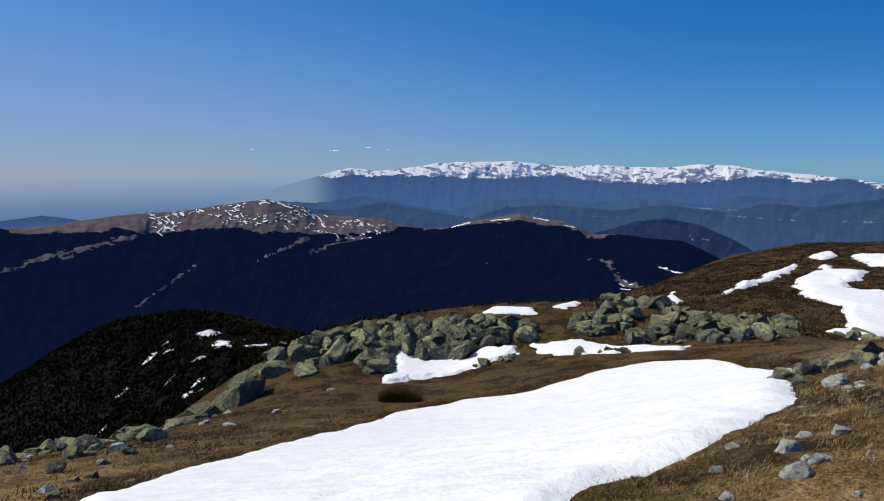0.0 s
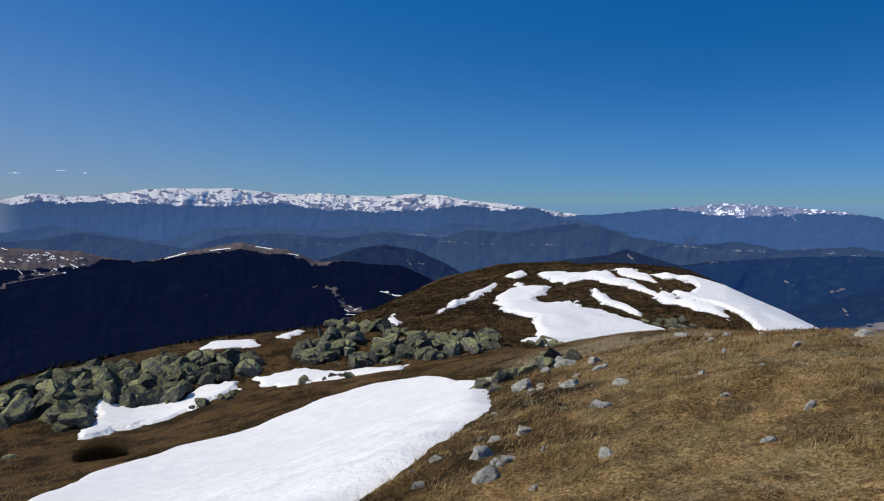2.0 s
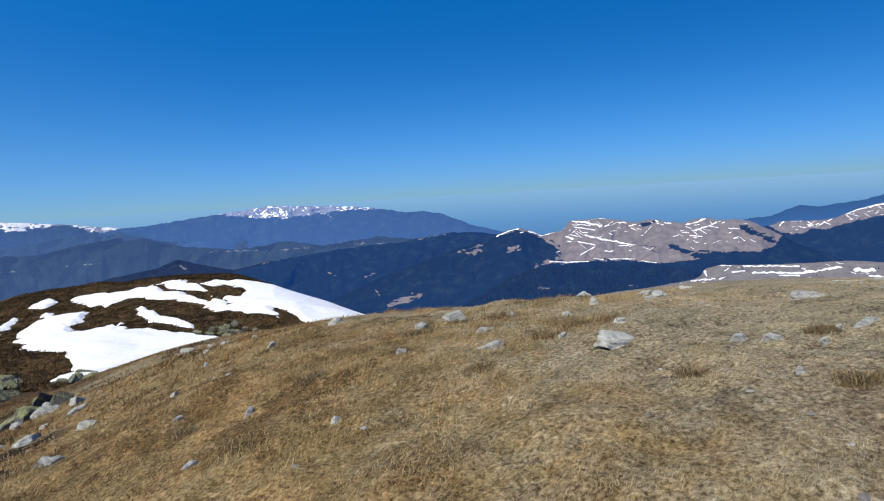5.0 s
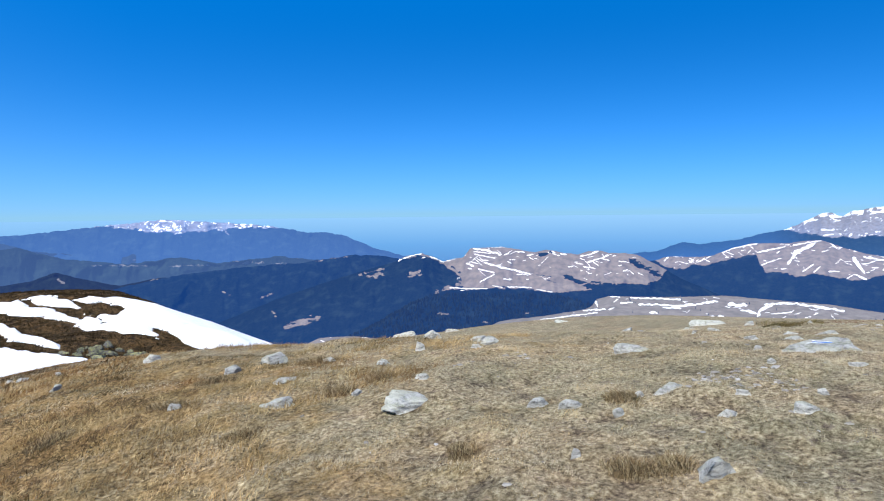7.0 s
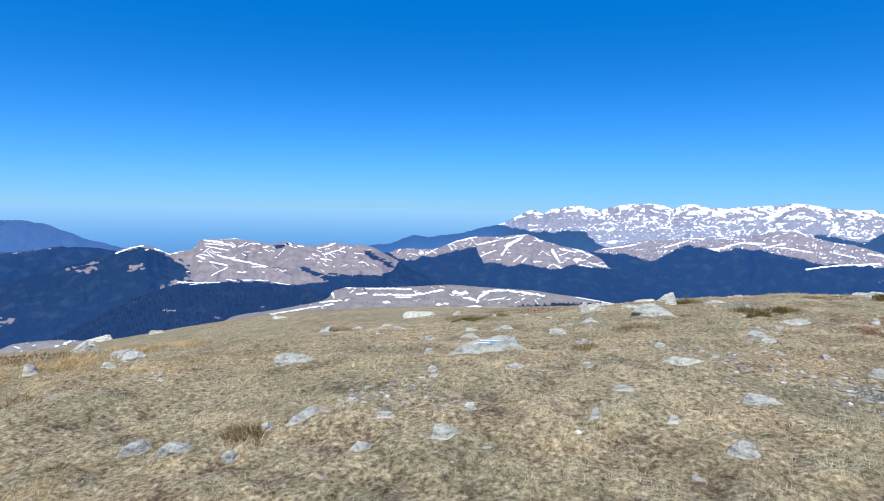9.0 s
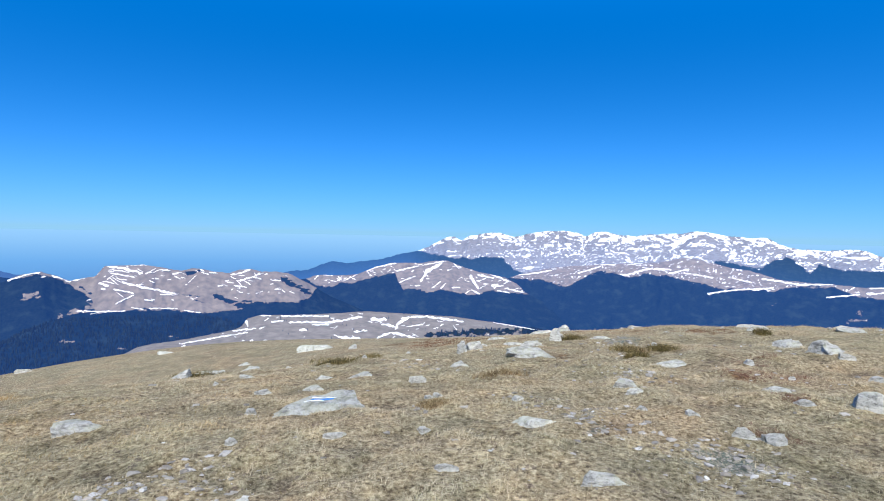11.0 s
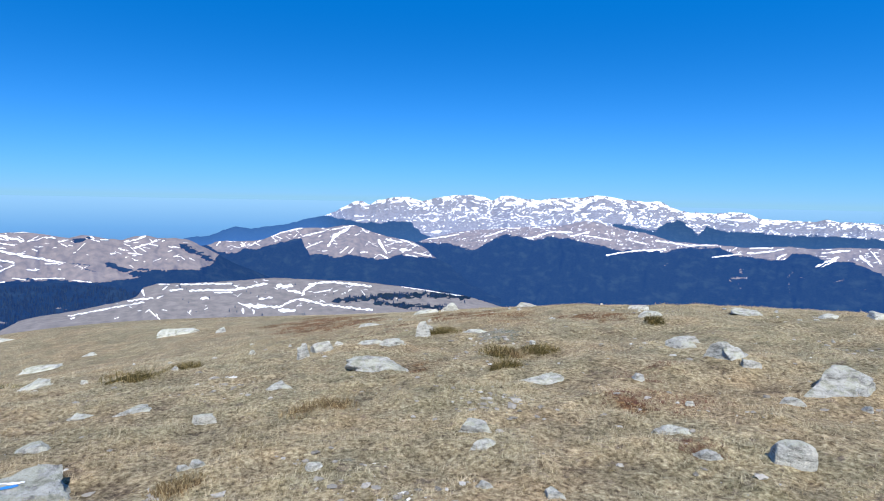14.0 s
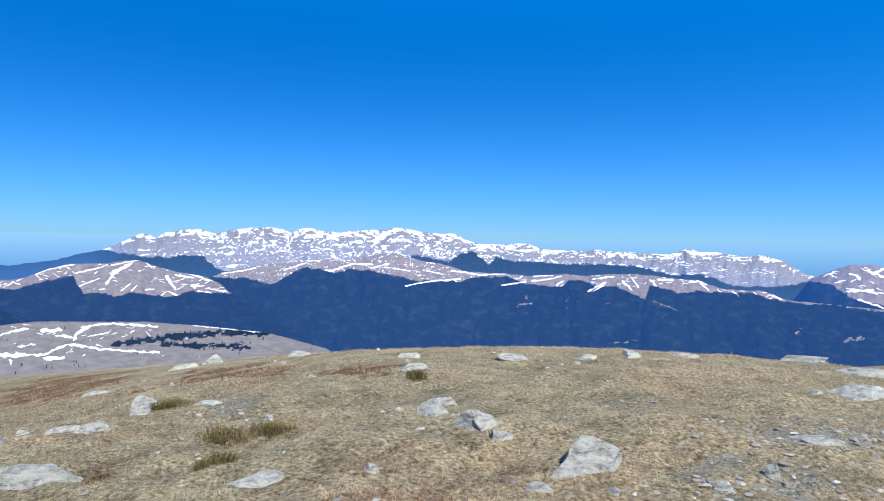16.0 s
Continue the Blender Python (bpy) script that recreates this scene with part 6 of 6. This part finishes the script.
for part_of, mat, label in ((~golden, STRAW, "short dry straw-coloured alpine grass"), (golden, GOLD, "golden brown dry alpine grass")):
    blades("grass", label, gx_[part_of], gy_[part_of], 22, 0.036, 0.06, 0.0055, mat, 1.2, np.clip(0.45 + 0.4 * thick[part_of] + 0.5 * (patch(gx_[part_of], gy_[part_of], 21) - 0.5), 0, 1), np.clip(0.85 + 0.5 * thick[part_of], 0.4, 1.4))
gx_, gy_ = scatter(110000, (-8, 34, -26, 20), 9.5, 30)
blades("grass", "dry straw-coloured alpine grass", gx_, gy_, 7, 0.05, 0.09, 0.012, STRAW, 1.5, patch(gx_, gy_, 21))
gx_, gy_ = grow.uniform(-24, 26, 60000), grow.uniform(8, 60, 60000)
keep = clear_of_snow(gx_, gy_)
gx_, gy_ = gx_[keep], gy_[keep]
keep = np.min(np.hypot(gx_[:, None] - LINE[:, 0], gy_[:, None] - LINE[:, 1]), 1) > 9 + 3 * grow.random(len(gx_))
gx_, gy_ = gx_[keep], gy_[keep]
blades("heath", "brown grass and heath on the shady slope", gx_, gy_, 4, 0.11, 0.2, 0.032, RUST, 1.3, patch(gx_, gy_, 25))

dark_patch = (fbm(gx_ * 0.35, gy_ * 0.35, 4, 61) > 0.3) & (np.hypot(gx_, gy_) > 14 + 6 * fbm(gx_ * 0.3, gy_ * 0.3, 3, 15))
blades("heath_shrubs", "dark low heath shrubs among brown grass", gx_[dark_patch], gy_[dark_patch], 6, 0.13, 0.16, 0.03, DARK_SHRUB, 1.2)
ex_, ey_ = grow.uniform(-10, 17, 60000), grow.uniform(4, 42, 60000)
edge = -inside_by(ex_, ey_, SNOW_PLANS[0])
keep = (edge > 0.2) & (edge < 0.4 + 1.6 * grow.random(len(ex_)) * np.clip(0.5 + 1.2 * fbm(ex_ * 0.45, ey_ * 0.45, 3, 66), 0, 1.4))
blades("heather", "dark heather fringe along the melting snow", ex_[keep], ey_[keep], 26, 0.06, 0.14, 0.012, HEATHER, 1.4)
def clumps(count, box, least, label, per, tall, spread, width, mat, lean, threshold, seed_):
    """Rough clumps of longer grass, thicker in some places than in others."""
    x, y = grow.uniform(box[0], box[1], count), grow.uniform(box[2], box[3], count)
    keep = clear_of_snow(x, y) & (np.min(np.hypot(x[:, None] - LINE[:, 0], y[:, None] - LINE[:, 1]), 1) > least) & (fbm(x * 0.9, y * 0.9, 4, seed_) > threshold)
    blades("long_grass", label, x[keep], y[keep], per, tall, spread, width, mat, lean)


clumps(5200, (1.5, 14, 1.5, 24), 2.4, "rough clumps of long golden grass", 40, 0.1, 0.08, 0.007, GOLD, 1.2, 0.05, 101)
clumps(4200, (1.5, 14, 1.5, 24), 2.4, "rough clumps of long rust-brown grass", 40, 0.1, 0.08, 0.007, RUST, 1.2, 0.2, 102)
clumps(5200, (1.0, 13, 2.5, 24), 3.0, "low dark heather among golden grass", 40, 0.06, 0.11, 0.009, HEATHER, 1.5, 0.12, 103)
clumps(4200, (5, 22, -18, 4), 1.2, "rough clumps of long straw-coloured grass", 40, 0.05, 0.1, 0.006, STRAW, 1.7, -0.05, 104)
clumps(1800, (5, 22, -18, 4), 1.2, "rough clumps of long tan grass", 40, 0.05, 0.1, 0.006, TUFT, 1.7, 0.1, 105)
mx_, my_ = scatter(26000, (2, 20, -16, 8), 0.8, 12)
pick = fbm(mx_ * 1.6, my_ * 1.6, 4, 88) > 0.24
blades("cushion_plants", "small dark cushions of heath in the turf", mx_[pick], my_[pick], 14, 0.03, 0.05, 0.007, CUSHION, 1.4)
for mx, my, wide in ((11.3, -6.6, 0.2), (10.2, -6.45, 0.1), (9.35, -5.6, 0.15), (21.5, -11, 1.1), (12.0, -7.3, 0.3), (11.2, -7.0, 0.3), (17.5, -5.5, 0.9)):
    px, py = mx + wide * grow.normal(0, 0.6, 420), my + wide * grow.normal(0, 0.6, 420)
    blades("moss", "reddish brown moss patch in the turf", px, py, 12, 0.025, 0.04, 0.006 + 0.006 * wide, MOSS, 1.5)


def tuft(x, y, tall, wide, mat, name, label, category, count=140, seed_=0):
    """A single clump, denser and taller than the turf round it."""
    rng = np.random.default_rng(seed_)
    me_ob = None
    a, q = rng.uniform(0, 2 * np.pi, count), rng.random(count) ** 0.7 * wide * 0.5
    rx, ry = q * np.cos(a), q * np.sin(a) * 0.6
    h = tall * rng.uniform(0.25, 1.15, count) * (1 - 0.75 * (q / wide * 2) ** 2)
    out = rng.uniform(0.1, 0.9, count)
    dx, dy = np.cos(a) * out * h * 0.6 + rng.normal(0, 0.8, count) * h, np.sin(a) * out * h * 0.6 + rng.normal(0, 0.8, count) * h
    c = rng.uniform(0, np.pi, count)
    wx, wy = np.cos(c) * 0.0022, np.sin(c) * 0.0022
    zero = -0.03 * np.ones(count)
    co = np.stack([np.stack([rx - wx, ry - wy, zero], -1), np.stack([rx + wx, ry + wy, zero], -1), np.stack([rx + dx * 0.5 + wx, ry + dy * 0.5 + wy, h * 0.65], -1),
                   np.stack([rx + dx * 0.5 - wx, ry + dy * 0.5 - wy, h * 0.65], -1), np.stack([rx + dx, ry + dy, h], -1)], 1)
    i = np.arange(count)[:, None] * 5
    ring = 24
    ca = np.linspace(0, 2 * np.pi, ring, endpoint=False)
    rim = 1 + 0.25 * rng.normal(size=ring)
    cushion = np.concatenate([np.stack([0.5 * k * wide * rim * np.cos(ca), 0.3 * k * wide * rim * np.sin(ca), np.full(ring, z_)], -1) for k, z_ in ((0.7, -0.04), (0.45, 0.08 * tall), (0.15, 0.15 * tall))])
    cf = [[r * ring + j, r * ring + (j + 1) % ring, (r + 1) * ring + j] for r in range(2) for j in range(ring)] + [[r * ring + (j + 1) % ring, (r + 1) * ring + (j + 1) % ring, (r + 1) * ring + j] for r in range(2) for j in range(ring)]
    base = 5 * count
    me_ob = mesh_object(name, np.concatenate([co.reshape(-1, 3), cushion]), np.concatenate([i + (0, 1, 2), i + (0, 2, 3), i + (3, 2, 4), np.array(cf) + base]), mat, False, {"tint": np.concatenate([np.repeat(rng.random(count), 5), np.full(3 * ring, 0.05)])})
    me_ob.location = (x, y, float(height(x, y)))
    me_ob.rotation_euler[2] = rng.uniform(0, 6)
    return tagged(me_ob, label, category, name.replace("_", " ") + "s")


for k, (x, y, tall, wide) in enumerate([(8.12, 3.91, 0.16, 0.5), (8.49, 2.16, 0.16, 0.45), (8.3, -0.52, 0.15, 0.4), (6.91, -0.71, 0.15, 0.4), (7.0, -0.95, 0.15, 0.35), (9.06, 2.01, 0.14, 0.6), (7.32, 2.41, 0.12, 0.5), (7.09, 0.42, 0.1, 0.4),
                                        (8.31, -0.53, 0.16, 0.3), (12.08, -4.23, 0.14, 0.6), (10.63, -3.3, 0.1, 0.4), (13.71, -6.66, 0.16, 0.6), (9.4, 4.4, 0.16, 0.5), (7.3, 4.6, 0.16, 0.5), (6.1, 5.2, 0.16, 0.5), (10.3, 3.5, 0.16, 0.6)]):
    tuft(x, y, tall * 0.55, wide * 1.2, TUFT, "grass_tuft", "rust-brown tuft of long dry grass", "grass tuft", 700, 40 + k)
for k, (x, y, wide) in enumerate([(13.79, -6.5, 0.75), (13.6, -6.95, 0.5), (17.2, -0.1, 1.1), (14.8, -2.5, 0.9), (15.3, -2.9, 0.6), (14.98, -9.39, 0.4), (16.0, -6.5, 0.5), (12.9, -6.2, 0.35)]):
    tuft(x, y, 0.1, wide * 1.2, SHRUB, "juniper", "low dark green creeping juniper in dry grass", "shrub", 700, 70 + k)
tuft(-2.5, 37.2, 0.9, 2.6, DARK_SHRUB, "heath_bush", "dark rounded bush standing beside the snow", "shrub", 9000, 95)

# heath and dwarf shrubs down the spur, painted near black for its shade
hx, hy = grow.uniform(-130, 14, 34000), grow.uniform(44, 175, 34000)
keep = shaded_scrub_mask(hx, hy) > 0.35 + 0.3 * grow.random(len(hx))
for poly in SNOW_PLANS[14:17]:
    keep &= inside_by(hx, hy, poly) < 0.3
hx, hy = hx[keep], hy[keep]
blades("dwarf_shrubs", "dwarf shrubs covering the spur, its shade painted in as near black", hx, hy, 5, 0.7, 0.8, 0.5, SHADED_SHRUB, 0.9, patch(hx * 0.1, hy * 0.1, 33))
hx, hy = grow.uniform(0, 140, 36000), grow.uniform(56, 170, 36000)
keep = (height(hx, hy) > -34) & (np.hypot(hx, hy) > 62)
for poly in SNOW_PLANS[3:11]:
    keep &= inside_by(hx, hy, poly) < 0.3
hx, hy = hx[keep], hy[keep]
blades("heath", "brown heath on the knoll", hx, hy, 5, 0.35, 0.4, 0.2, DARK_SHRUB, 0.9, 0.3 + 0.7 * patch(hx * 0.15, hy * 0.15, 35))


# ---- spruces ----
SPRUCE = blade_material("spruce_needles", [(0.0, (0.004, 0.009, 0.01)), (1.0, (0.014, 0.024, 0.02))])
# a kilometre of blue air before the far woods, painted into the needles as emission
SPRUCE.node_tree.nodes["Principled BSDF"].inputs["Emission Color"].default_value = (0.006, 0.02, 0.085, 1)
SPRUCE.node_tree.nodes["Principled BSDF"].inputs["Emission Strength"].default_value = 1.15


def woods(name, label, x, y, z, tall):
    """Many small spruces, each a trunkless stack of two ragged cones, joined."""
    n, k = len(x), 7
    a = np.linspace(0, 2 * np.pi, k, endpoint=False)[None] + grow.uniform(0, 1, (n, 1))
    h = tall * grow.uniform(0.5, 1.2, n)
    rings, faces = [], []
    for low, top, wide in ((0.0, 0.72, 0.2), (0.36, 1.0, 0.13)):
        w = wide * h[:, None] * grow.uniform(0.6, 1.2, (n, k))
        ring = np.stack([x[:, None] + w * np.cos(a), y[:, None] + w * np.sin(a), (z + low * h)[:, None] + 0 * a], -1)
        tip = np.stack([x, y, z + top * h], -1)[:, None]
        rings.append(np.concatenate([ring, tip], 1))
    co = np.concatenate(rings, 1)
    m = co.shape[1]
    for c in range(2):
        for j in range(k):
            faces.append(np.stack([np.arange(n) * m + c * (k + 1) + j, np.arange(n) * m + c * (k + 1) + (j + 1) % k, np.arange(n) * m + c * (k + 1) + k], -1))
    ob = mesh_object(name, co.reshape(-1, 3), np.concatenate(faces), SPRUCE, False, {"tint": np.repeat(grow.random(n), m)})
    return tagged(ob, label, "trees", kind="stuff")


def wood_places(kept, az, el, count, seed_, sparse=-0.2):
    """Places for trees on a hillside within a stretch of directions, in uneven stands."""
    rng = np.random.default_rng(seed_)
    a, e = rng.uniform(*az, count), rng.uniform(*el, count)
    e = np.minimum(e, np.interp(a, kept["az"], kept["el"]) - 0.03)
    keep = fbm(a / 0.8, e / 0.25, 3, seed_) > sparse
    col = np.clip(((a - kept["az"][0]) / (kept["az"][1] - kept["az"][0])).astype(int), 0, len(kept["az"]) - 1)
    el_, low = kept["el"][col], kept["low"][col]
    row = np.clip(np.searchsorted(kept["ways"], (el_ - e) / (el_ - low)), 0, len(kept["ways"]) - 1)
    keep &= (kept["cover"][row, col] < 0.55) | (rng.random(count) < 0.015)
    x, y, z = on_hill(kept, a[keep], e[keep])
    return x, y, z - 0.5


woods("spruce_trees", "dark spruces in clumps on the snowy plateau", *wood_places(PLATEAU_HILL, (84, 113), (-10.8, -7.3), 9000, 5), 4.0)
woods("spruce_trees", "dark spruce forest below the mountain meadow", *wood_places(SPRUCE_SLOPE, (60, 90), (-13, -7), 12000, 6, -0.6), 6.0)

# small fair-weather clouds
cm, cnt, cb = material("cloud")
cb.inputs["Base Color"].default_value = (0.9, 0.9, 0.92, 1)
cb.inputs["Roughness"].default_value = 1.0
# light within the cloud is put in as a faint blue glow
cb.inputs["Emission Color"].default_value = (0.5, 0.65, 0.85, 1)
cb.inputs["Emission Strength"].default_value = 0.5
for k, (az, el, wide) in enumerate([(-9.1, 1.8, 62), (-6.2, 2.05, 50), (-15.8, 1.9, 20), (-4.6, 1.9, 14)]):
    rng = np.random.default_rng(k)
    bm = bmesh.new()
    for _ in range(12):
        u = rng.uniform(-0.5, 0.5)
        m = Matrix.Translation((u * wide, rng.uniform(-5, 5), rng.uniform(0, 5) * (1 - 2 * abs(u)))) @ Matrix.Diagonal((wide * 0.1, 6, 2.2 * rng.uniform(0.5, 1.2), 1))
        bmesh.ops.create_icosphere(bm, subdivisions=2, radius=1.0, matrix=m)
    me = bpy.data.meshes.new("cloud")
    bm.to_mesh(me)
    bm.free()
    me.materials.append(cm)
    ob = new("cloud", me)
    ob.matrix_world = pose(4750 * math.sin(radians(az)), 4750 * math.cos(radians(az)), 1.6 + 4750 * math.tan(radians(el)), 0, 0, -az)
    tagged(ob, "small white cloud low over the horizon", "cloud", "clouds", "structure")
